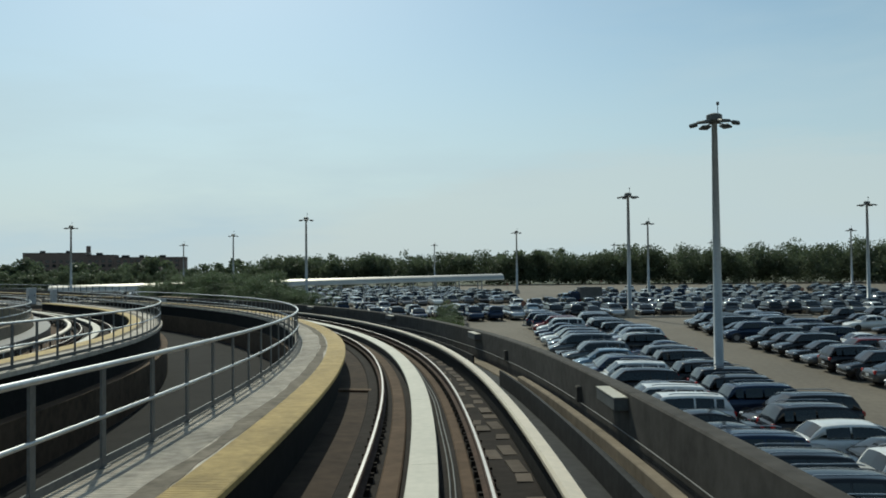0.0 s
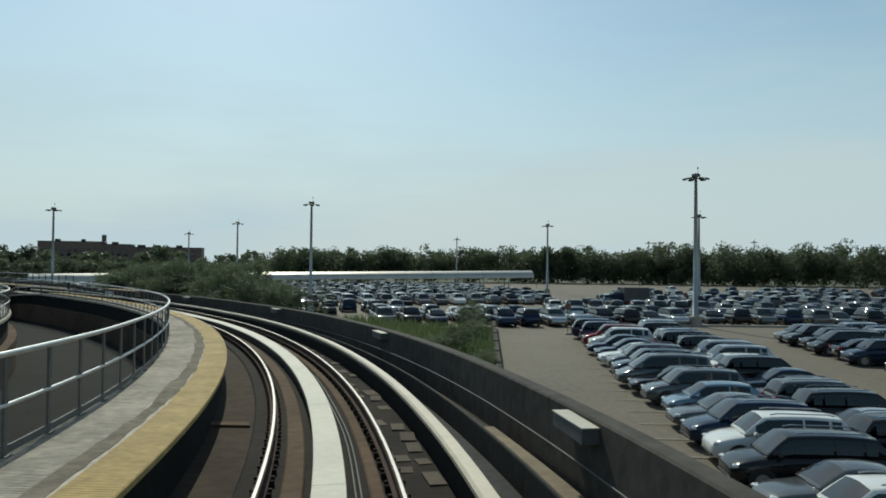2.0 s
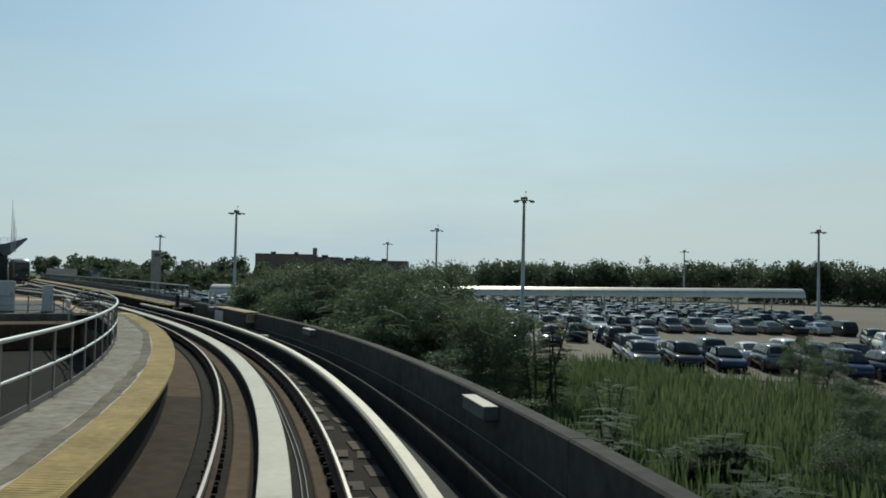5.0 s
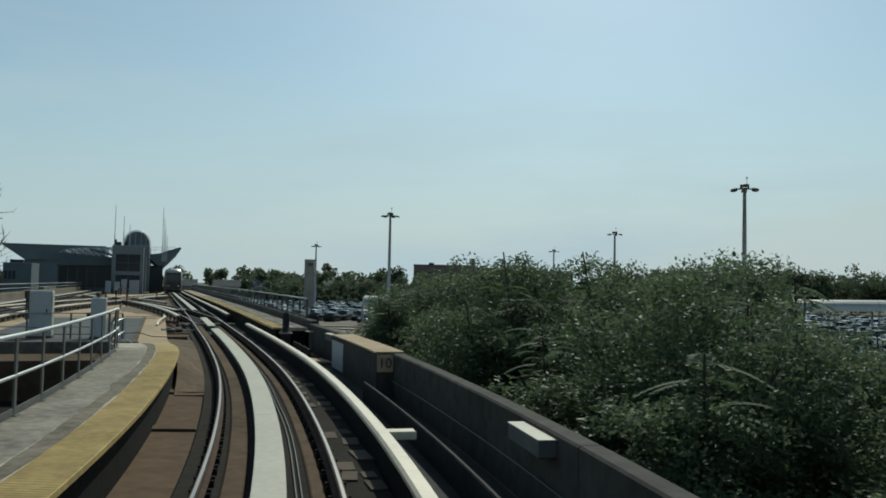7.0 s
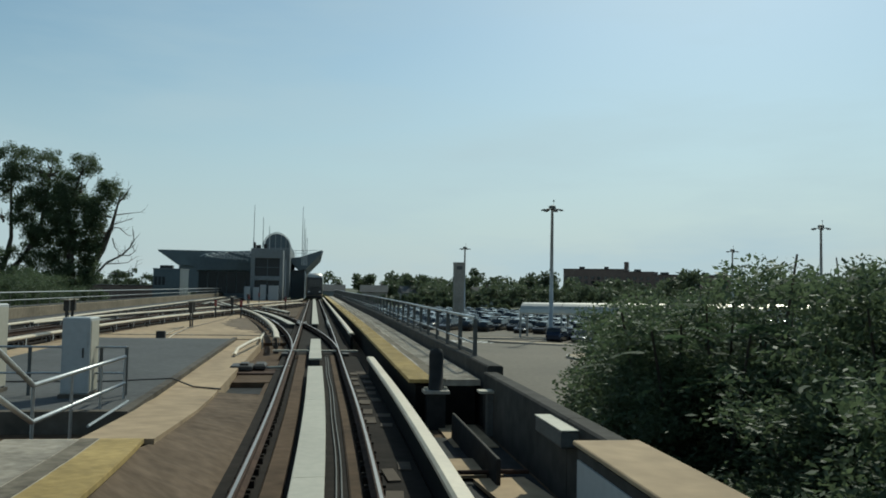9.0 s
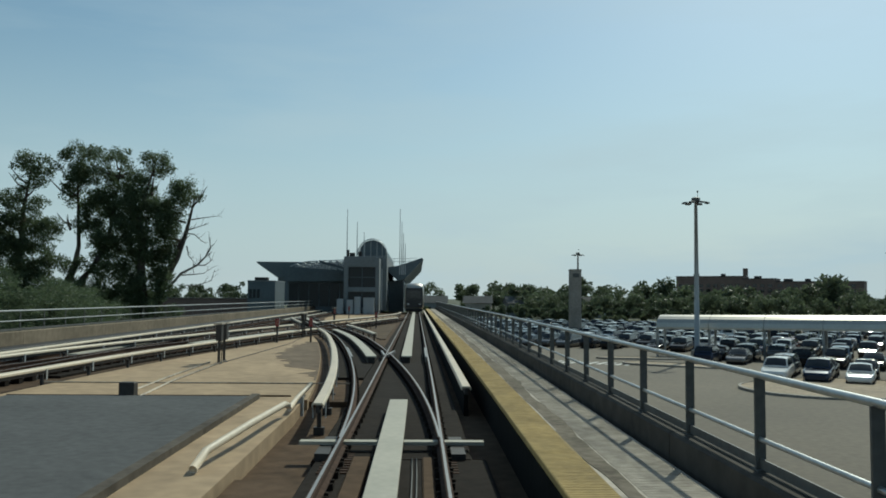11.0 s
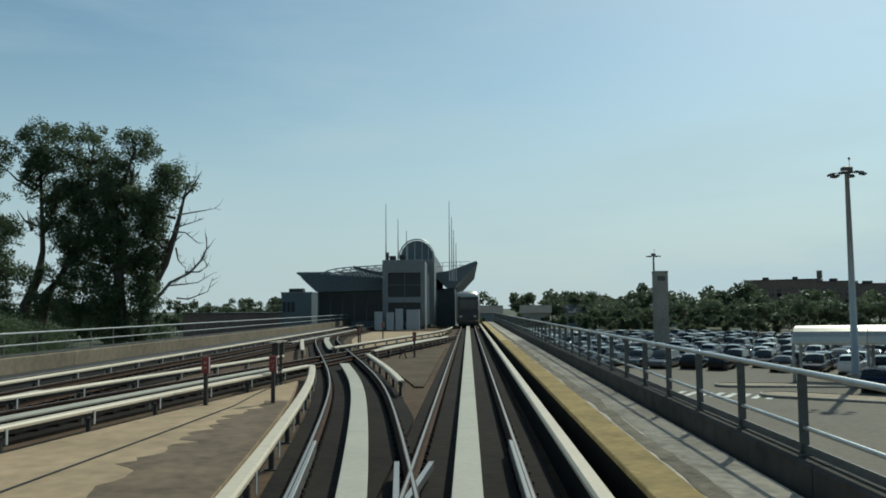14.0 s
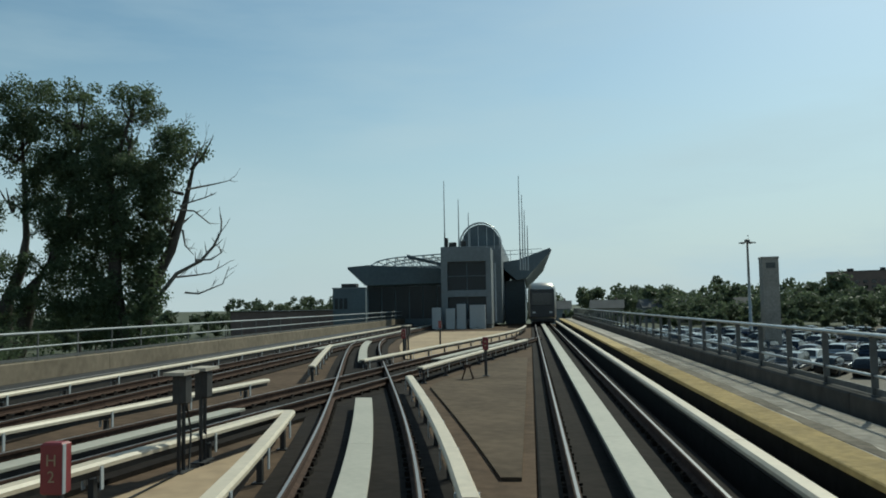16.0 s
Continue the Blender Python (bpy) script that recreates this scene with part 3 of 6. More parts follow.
def fence(label, d, s0, s1, off=line_r, base=0.5, top=1.45, spacing=1.38, wide=0.09, material=M_GALV, mids=(0.5,), across=False):
    t = thing("railing", label, "railing", kind="structure")
    n = max(1, round((s1 - s0) / spacing))
    bx, by = (wide / 2, 0.012) if across else (0.012, wide / 2)
    me = Soup().box(-bx, bx, -by, by, base - 0.05, top - 0.02).box(-0.05, 0.05, -0.075, 0.075, base - 0.02, base + 0.015).mesh("post", M_POST)
    for i in range(n + 1):
        s = s0 + (s1 - s0) * i / n
        part("post", me, t, m=put(s, off(s) + d, 0))
    ss = stations(s0, s1, 0.75)
    for f in (*mids, 1.0):
        z = base + (top - base) * f
        r = 0.03 if f == 1.0 else 0.022
        part("top_rail" if f == 1.0 else "mid_rail", Soup().tube([at(s, off(s) + d, z) for s in ss], r, 8).mesh("rail_tube", material, True), t)
    run("toe_board", rect(d - 0.008, d + 0.008, base + 0.02, base + 0.1), s0, s1, M_POST, t, off=off)
    return t


first = walkway("raised concrete walkway with a worn yellow edge along the curve", -3.08, -1.6, (-2.1, -1.6), -60, 79.0, ribs=(-12, 79), h=0.4)
fence("galvanised steel railing along the curved walkway", -3.0, -60, 79.0, base=0.4, top=1.36)


def bend(s):
    """Where the walkway's end swings away from the rails."""
    return -0.008 * max(0.0, s - 77.5) ** 2


def fall(s):
    """Height of the walkway's end and the tan strip after it."""
    return float(np.interp(s, (79, 81, 83, 85, 87, 89, 91), (0.4, 0.36, 0.27, 0.16, 0.04, -0.08, -0.155)))


def ramped(name, left, right, low, lift, s0, s1, material, parent, label=""):
    ss = stations(s0, s1, 0.5)
    vs, fs = [], []
    for s in ss:
        z = fall(s)
        vs += [at(s, left(s), max(z + low, -0.46)), at(s, right(s), max(z + low, -0.46)), at(s, right(s), z + lift), at(s, left(s), z + lift)]
    for i in range(len(ss) - 1):
        fs += [(4 * i + k, 4 * i + 4 + k, 4 * i + 4 + (k + 1) % 4, 4 * i + (k + 1) % 4) for k in range(4)]
    n = 4 * (len(ss) - 1)
    fs += [(0, 1, 2, 3), (n + 3, n + 2, n + 1, n)]
    return part(name, mesh(name, vs, fs, material), parent, label)


ramped("slab", lambda s: -3.08 + bend(s), lambda s: -2.09 + 0.8 * bend(s), -0.11, 0.0, 79, 85.2, M_WALK, first, "pale worn concrete slab")
# support of the bent end, its black colour again holding the shade
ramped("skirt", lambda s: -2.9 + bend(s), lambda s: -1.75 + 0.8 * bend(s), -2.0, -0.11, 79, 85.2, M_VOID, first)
ramped("yellow_strip", lambda s: -2.1 + 0.8 * bend(s), lambda s: -1.6 + 0.8 * bend(s), -0.05, 0.004, 79, 85.2, M_YELLOW, first, "worn yellow painted edge")
ramped("joint", lambda s: -2.32 + 0.8 * bend(s), lambda s: -2.12 + 0.8 * bend(s), -0.05, 0.006, 79, 85.2, M_DIRT, first, "dark dirt line beside the yellow edge")
rs, s = Soup(), 79.0
while s < 85.1:
    rs.box(-3.03 + bend(s), -2.34 + 0.8 * bend(s), -0.014, 0.014, -0.01, 0.0065, put(s, 0, fall(s)))
    s += 0.06
tagged(part("broom_rib", rs.mesh("broom_rib", M_WALK), first, "raised grip ribs of pale concrete"), kind="stuff")
rs, s = Soup(), 79.0
while s < 85.1:
    rs.box(-2.09 + 0.8 * bend(s), -1.61 + 0.8 * bend(s), -0.018, 0.018, -0.01, 0.009, put(s, 0, fall(s)))
    s += 0.06
tagged(part("grip_rib", rs.mesh("grip_rib", M_YELLOW), first, "raised yellow grip ribs"), kind="stuff")
av, af = [], []
ss = stations(76.5, 92.2, 0.5)
for s in ss:
    l = -1.62 + 0.8 * bend(s) if s < 85.2 else -1.87 - 0.015 * (s - 85)
    zl = max(-0.29, min(fall(s) - 0.06, -0.29 + 0.62 * (s - 76.5) / 5.5))
    av += [at(s, l, zl), at(s, -1.0, -0.262), at(s, -1.0, -0.45), at(s, l, -0.45)]
for i in range(len(ss) - 1):
    af += [(4 * i + k, 4 * i + 4 + k, 4 * i + 4 + (k + 1) % 4, 4 * i + (k + 1) % 4) for k in range(4)]
n = 4 * (len(ss) - 1)
af += [(0, 1, 2, 3), (n + 3, n + 2, n + 1, n)]
part("apron", mesh("apron", av, af, M_APRON), guideway, "brown concrete apron rising to the walkway's end")
last_bay = thing("railing", "galvanised steel railing where the walkway bends down", "railing", kind="structure")
for k in range(4):
    s = 79.0 + 1.55 * k + 0.1
    part("post", Soup().box(-0.012, 0.012, -0.045, 0.045, -0.05, 0.93).box(-0.05, 0.05, -0.075, 0.075, -0.02, 0.015).mesh("post", M_POST), last_bay, m=put(s, -3.0 + bend(s), fall(s)))
for z in (0.48, 0.95):
    part("rail", Soup().tube([at(q, -3.0 + bend(q), fall(q) + z) for q in (78.9, 80, 81, 82, 83, 83.75)], 0.033, 8).mesh("rail_tube", M_GALV, True), last_bay)
walkway("raised concrete walkway with a worn yellow edge on the far line", 1.5, 2.98, (1.5, 2.0), -60, 78.0, off=line_l)
fence("galvanised steel railing along the far viaduct", 2.9, -60, 78.0, off=line_l)
walkway("raised concrete walkway with yellow edge beside the straight track", 1.62, 2.9, (1.62, 2.06), 89.2, 205, ribs=(89.3, 150), h=0.4)
fence("galvanised steel railing on the parapet of the straight", 3.14, 91.0, 205, base=0.66, top=1.42, spacing=1.7, wide=0.085, mids=(0.33,), across=True)

wall = thing("parapet_wall", "weathered grey concrete parapet wall with joints", "wall", kind="structure")
s = -60.0
while s < 89.0:
    e = min(s + 9.0, 89.0)
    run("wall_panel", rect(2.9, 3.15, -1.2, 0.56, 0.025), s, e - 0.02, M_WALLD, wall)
    s += 9.0
s = 89.0
while s < 206.0:
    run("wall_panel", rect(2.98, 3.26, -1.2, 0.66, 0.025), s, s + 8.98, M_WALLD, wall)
    s += 9.0
run("dark_channel", rect(1.22, 2.84, -0.45, -0.40), -60, 88, M_PANEL, guideway, "flat black strip on the deck beside the power rail")
run("cable_ledge", rect(2.7, 2.86, -0.42, -0.2, 0.02), -60, 12.3, M_PARA, wall, "tan concrete cable ledge")
run("cable_ledge", rect(2.5, 2.86, -0.42, -0.34, 0.02), 12.3, 24, M_PARA, wall, "tan concrete cable ledge")
for s0, s1 in ((-60, 12.3), (16.5, 76), (84.5, 88)):
    s = s0
    while s < s1 - 0.3:
        e = min(s + 3.0, s1)
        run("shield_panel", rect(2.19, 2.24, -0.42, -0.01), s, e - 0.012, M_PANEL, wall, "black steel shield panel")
        s += 3.0
    if s0 > 0:
        run("panel_cap", rect(2.198, 2.232, -0.01, 0.004), s0, s1, M_WALLD, wall, "thin worn cap")
for s in (3.6, 19.5, 35.1, 51.2, 67.2, 84.1):
    wl = thing("wall_light", "pale boxed light fitting fixed to the parapet", "wall light", put(s, 2.8, 0.42), group="wall lights")
    box("housing", (-0.1, 0.1, -0.55, 0.55, -0.12, 0.07), M_POST, wl, bevel=0.02)
    box("lid", (-0.11, 0.11, -0.57, 0.57, 0.07, 0.082), M_LIM, wl, "pale lid")
jbox = Soup().box(-0.05, 0.05, -0.1, 0.1, -0.14, 0.14, bevel=0.02).mesh("junction_box", M_WALLD)
for s in (6.4, 14.8):
    part("junction_box", jbox, wall, m=put(s, 2.86, 0.12))
pads = Soup()
rp = random.Random(5)
s = -20.0
while s < 96:
    for k, q in enumerate((0.93, 1.19)):
        if rp.random() < 0.72:
            e = s + 0.45 * k + rp.uniform(-0.22, 0.22)
            pads.box(-rp.uniform(0.07, 0.13), rp.uniform(0.07, 0.13), -rp.uniform(0.12, 0.34), rp.uniform(0.12, 0.34), -0.3, -0.245 + rp.uniform(0, 0.02), put(e, q + rp.uniform(-0.03, 0.03), 0, rp.uniform(-7, 7)))
    s += 0.98
tagged(part("bearing_block", pads.mesh("bearing_block", M_PAD), guideway, "grey concrete blocks beside the rail"), kind="stuff")
part("conduit", Soup().tube([at(s, 2.86, -0.02) for s in stations(-30, 77, 1.0)], 0.011, 6).mesh("conduit", M_POST, True), wall, "thin pale conduit on the wall")
left_wall = thing("parapet_wall", "low tan concrete parapet wall along the far line", "wall", kind="structure")
s = -60.0
while s < 206.0:
    run("wall_panel", rect(-3.3, -3.05, -1.2, 0.62, 0.03), s, s + 8.98, M_PARA, left_wall, off=line_l)
    s += 9.0
fence("thin galvanised railing on the far parapet", -3.17, -60, 206, off=line_l, base=0.62, top=1.36, spacing=1.95, wide=0.05, material=M_CAB)
run("cable_trough", rect(-3.04, -2.2, -0.42, 0.12, 0.02), -60, END, M_DARK, guideway, "dark cable trough along the parapet", off=line_l)

# tan slabs between the tracks of the yard
slabs = thing("yard_slab", "tan concrete slab between the tracks with dark stains", "concrete slab", kind="structure")
strip("slab", lambda s: max(cross_b(s) + 2.0, -SPACING + 1.9), lambda s: min(-1.75, cross_a(s) - 1.7), 107, 134.5, -0.46, -0.2, M_SLAB, slabs)
strip("slab", lambda s: max(cross_b(s) + 1.75, -SPACING + 1.75), lambda s: min(-1.95, cross_a(s) - 1.78), 91, 107, -0.46, -0.16, M_SLAB, slabs)
rag = random.Random(12)
for k, (wide, m, z) in enumerate(((0.9, M_STAIN2, -0.195),)):
    edge = {}
    q = 0.0
    for i in range(300):
        q = 0.7 * q + rag.gauss(0, 0.2)
        edge[i] = q
    strip("stain", lambda s: cross_a(s) - 1.72 - wide * max(0.06, float(np.interp(s - S0, (-7, -3, 2, 5, 8, 10.5), (0.15, 0.5, 1.6, 1.7, 1.0, 0.1))) + edge[int((s - 110.9) / 0.25)]), lambda s: cross_a(s) - 1.715, 111, 129, -0.21, z, m, slabs, "brown dirt along the power rail", step=0.25)
ramped("ramp_skirt", lambda s: -2.66 - 0.047 * (s - 85), lambda s: -1.94 - 0.015 * (s - 85), -2.0, -0.07, 85.2, 91, M_BED_L, slabs)
ramped("ramp", lambda s: -2.72 - 0.047 * (s - 85), lambda s: -1.86 - 0.015 * (s - 85), -0.07, -0.002, 85.2, 91, M_SLAB, slabs, "tan ramp from the walkway down to the slab")
strip("slab", lambda s: cross_a(s) + 1.8, lambda s: -1.3, 133, 141.5, -0.46, -0.25, M_BROWN, slabs)
strip("slab", lambda s: max(cross_b(s) + 1.75, cross_a(s) + 1.8), lambda s: -1.3, 141.5, 156, -0.46, -0.25, M_BROWN, slabs)
strip("slab", lambda s: cross_a(s) + 1.75, lambda s: cross_b(s) - 1.8, 156, 190, -0.46, -0.25, M_SLAB, slabs)

# ---------------------------------------------------------------- masts of the car park
def mast(height):
    t = thing("light_mast", "tall grey steel light mast with a ring of floodlights", "light mast", group="car park masts")
    part("footing", Soup().tube([(0, 0, 0), (0, 0, 0.95), (0, 0, 1.0)], [0.62, 0.62, 0.55], 16).mesh("footing", M_CONC), t, "pale round concrete footing")
    part("pole", Soup().tube([(0, 0, 1.0), (0, 0, height * 0.5), (0, 0, height)], [0.27, 0.22, 0.15], 12).mesh("pole", M_MAST, True), t)
    part("base_plate", Soup().box(-0.38, 0.38, -0.38, 0.38, 1.0, 1.06).mesh("base_plate", M_MAST), t)
    part("lowering_ring", Soup().tube([(0, 0, height - 0.25), (0, 0, height - 0.1), (0, 0, height + 0.2), (0, 0, height + 0.28)], [0.28, 0.42, 0.42, 0.24], 14).mesh("lowering_ring", M_POST), t, "dark ring housing")
    arms, lamp = [], Soup().box(-0.27, 0.27, -0.2, 0.24, -0.12, 0.05, bevel=0.06).mesh("floodlight", M_POST)
    arm = Soup().tube([(0, 0.3, 0), (0, 0.95, 0)], 0.035, 6).mesh("arm", M_POST)
    for k in range(6):
        m = pose(0, 0, height - 0.2, 0, 0, 60 * k + 10)
        part("arm", arm, t, m=m)
        part("floodlight", lamp, t, m=m @ pose(0, 1.08, -0.05, -12))
    part("lightning_rod", Soup().tube([(0.2, 0, height + 0.2), (0.2, 0, height + 0.8)], 0.02, 5).box(0.14, 0.26, -0.06, 0.06, height + 0.75, height + 0.92).mesh("lightning_rod", M_DARK), t)
    return t


first_mast = mast(15.1)
first_mast.matrix_basis = pose(19.99, 109.39, gz(19.99, 109.39))
for x, y in ((12.45, 206.6), (36.5, 172), (-85.1, 251.0), (-11.07, 300), (58, 325), (58.0, 127.5), (97, 215), (90.2, 307.9)):
    copy_thing(first_mast, pose(x, y, gz(x, y)))
copy_thing(first_mast, pose(13.39, 53.37, -4.2))
tall_mast = mast(15.8)
tall_mast.matrix_basis = pose(-76.77, 164.29, gz(-76.77, 164.29))
mid_mast = mast(15.4)
mid_mast.matrix_basis = pose(-27.67, 148.46, gz(-27.67, 148.46))
for x, y in ((-56.05, 202.74), (-138.38, 228.27)):
    copy_thing(mid_mast, pose(x, y, gz(x, y)))


# ---------------------------------------------------------------- cars
def loft(rings, close=True):
    n = len(rings[0])
    vs = [q for r in rings for q in r]
    fs = []
    for i in range(len(rings) - 1):
        fs += [(n * i + k, n * i + (k + 1) % n, n * i + n + (k + 1) % n, n * i + n + k) for k in range(n)]
    if close:
        fs += [tuple(reversed(range(n))), tuple(n * (len(rings) - 1) + k for k in range(n))]
    return vs, fs


KINDS = {  # length, width, belt, roof, (windscreen base, roof front, roof rear, rear base) and hood end as parts of the length from the nose, hood, deck
    "sedan": (4.80, 1.84, 0.93, 1.45, (0.27, 0.43, 0.70, 0.88), 0.84, 0.97),
    "suv": (4.72, 1.90, 1.10, 1.72, (0.22, 0.36, 0.90, 0.975), 1.02, 1.10),
    "hatchback": (4.25, 1.78, 0.98, 1.52, (0.22, 0.39, 0.84, 0.96), 0.90, 1.0),
    "minivan": (5.05, 1.96, 1.06, 1.78, (0.15, 0.34, 0.92, 0.98), 0.98, 1.08),
    "pickup_truck": (5.6, 2.0, 1.16, 1.86, (0.26, 0.36, 0.56, 0.59), 1.10, 1.16),
}


class Shape:
    """The surfaces of a car: x points to the nose, y to its left."""

    def __init__(self, kind, fine):
        self.L, W, self.belt, self.roof, (self.a, self.b, self.c, self.d), self.hood, self.deck = KINDS[kind]
        self.w, self.fine = W / 2, fine

    def X(self, f):
        return self.L / 2 - f * self.L

    def shoulder(self, f):
        """Height of the lower body's upper edge along the car."""
        return float(np.interp(f, (0, 0.03, 0.10, self.a - 0.02, self.a + 0.08, self.d - 0.06, 0.95, 0.985, 1), (0.66 * self.hood, 0.80 * self.hood, 0.92 * self.hood, self.hood, self.belt, self.belt + 0.02, self.deck, 0.95 * self.deck, 0.80 * self.deck)))

    def half(self, f):
        return self.w * float(np.interp(f, (0, 0.012, 0.05, 0.14, 0.3, 0.8, 0.94, 0.985, 1), (0.66, 0.82, 0.93, 0.985, 1, 1, 0.97, 0.90, 0.76)))

    def sill(self, f):
        return float(np.interp(f, (0, 0.04, 0.14, 0.85, 0.96, 1), (0.36, 0.25, 0.21, 0.21, 0.27, 0.40)))

    def body(self):
        fs = (0, 0.008, 0.025, 0.06, 0.12, self.a - 0.04, self.a + 0.04, self.a + 0.1, 0.5, 0.7, self.d - 0.08, self.d, 0.95, 0.98, 0.993, 1) if self.fine else (0, 0.03, 0.1, self.a, 0.5, self.d - 0.05, 0.96, 1)
        rings = []
        for f in sorted(min(max(q, 0), 1) for q in fs):
            w, z0, z1 = self.half(f), self.sill(f), self.shoulder(f)
            h = z1 - z0
            pts = [(0.84 * w, z0), (0.965 * w, z0 + 0.16 * h), (w, z0 + 0.45 * h), (0.985 * w, z0 + 0.74 * h), (0.95 * w, z0 + 0.93 * h), (0.84 * w, z1), (0.42 * w, z1 + 0.025)]
            if not self.fine:
                pts = [pts[0], pts[2], pts[4], pts[5]]
            rings.append([(self.X(f), y, z) for y, z in pts] + [(self.X(f), -y, z) for y, z in reversed(pts)])
        return loft(rings)

    def top(self, f):
        a, b, c, d = self.a, self.b, self.c, self.d
        f = min(max(f, a), d)
        base, mid = self.belt + 0.01, self.roof
        if f < b:
            q = (f - a) / (b - a)
            return base + (mid - 0.03 - base) * (1.18 * q - 0.18 * q * q)
        if f > c:
            q = (d - f) / (d - c)
            return base + (mid - 0.06 - base) * (1.25 * q - 0.25 * q * q)
        q = (f - b) / (c - b)
        return mid - 0.03 * (1 - q) ** 3 - 0.06 * q ** 3 + 0.025 * math.sin(math.pi * q)

    def cabin(self, f, v, out=0.0):
        """A point on the cabin: v = 0 at the belt, 0.6 at the roof's edge, 1 on the centre line; negative v is the other side."""
        side, v = (1 if v >= 0 else -1), abs(v)
        z1, w = self.top(f), 0.91 * min(self.half(f), self.w)
        z0 = self.belt - 0.05
        k = max(0.0, z1 - z0) / (self.roof - z0)
        wt = w * (1 - 0.20 * k)
        if v <= 0.6:
            q = v / 0.6
            return (self.X(f), side * (w + (wt - w) * q ** 1.3 + out), z0 + (z1 - 0.05 * k - z0) * q)
        q = (v - 0.6) / 0.4
        return (self.X(f), side * wt * (1 - q) * (1 + 0.0 * q), z1 - 0.05 * k * (1 - q) ** 2 + 0.018 * q + out)

    def shell(self):
        n = 12 if self.fine else 6
        fs = [self.a, (self.a + self.b) / 2] + [self.b + (self.c - self.b) * i / (n - 4) for i in range(n - 3)] + [(self.c + self.d) / 2, self.d]
        vs = (0, 0.3, 0.5, 0.6, 0.68, 0.82, 1.0) if self.fine else (0, 0.6, 0.75, 1.0)
        rings = [[self.cabin(f, v) for v in vs] + [self.cabin(f, -v) for v in reversed(vs[:-1])] for f in fs]
        return loft(rings)

    def panel(self, f0, f1, v0, v1, nf=4, nv=4):
        """A pane laid 6 mm proud of the cabin."""
        vs = [self.cabin(f0 + (f1 - f0) * i / nf, v0 + (v1 - v0) * j / nv, 0.006) for i in range(nf + 1) for j in range(nv + 1)]
        m = nv + 1
        return vs, [(m * i + j, m * i + j + 1, m * i + m + j + 1, m * i + m + j) for i in range(nf) for j in range(nv)]

    def glass(self):
        """Windscreen, rear window and the side panes, as (name, vertices, faces)."""
        a, b, c, d = self.a, self.b, self.c, self.d
        n = 4 if self.fine else 2
        def across(f0, f1):
            l, r = self.panel(f0, f1, 0.64, 1.0, n, n), self.panel(f0, f1, -0.64, -1.0, n, n)
            k = len(l[0])
            return l[0] + r[0], l[1] + [tuple(q + k for q in f) for f in r[1]]
        out = [("windscreen", *across(a + 0.012, b - 0.008)), ("rear_window", *across(c + 0.006, d - 0.012))]
        mid = (b + c) / 2
        spans = [(b - 0.45 * (b - a), mid - 0.008), (mid + 0.008, c - 0.02 if d - c > 0.1 else mid + 0.17)]
        if c - mid > 0.24:
            spans.append((mid + 0.19, c - 0.01))
        for f0, f1 in spans:
            for sg in (1, -1):
                out.append(("side_window", *self.panel(f0, f1, sg * 0.14, sg * 0.53, n, 2)))
        return out


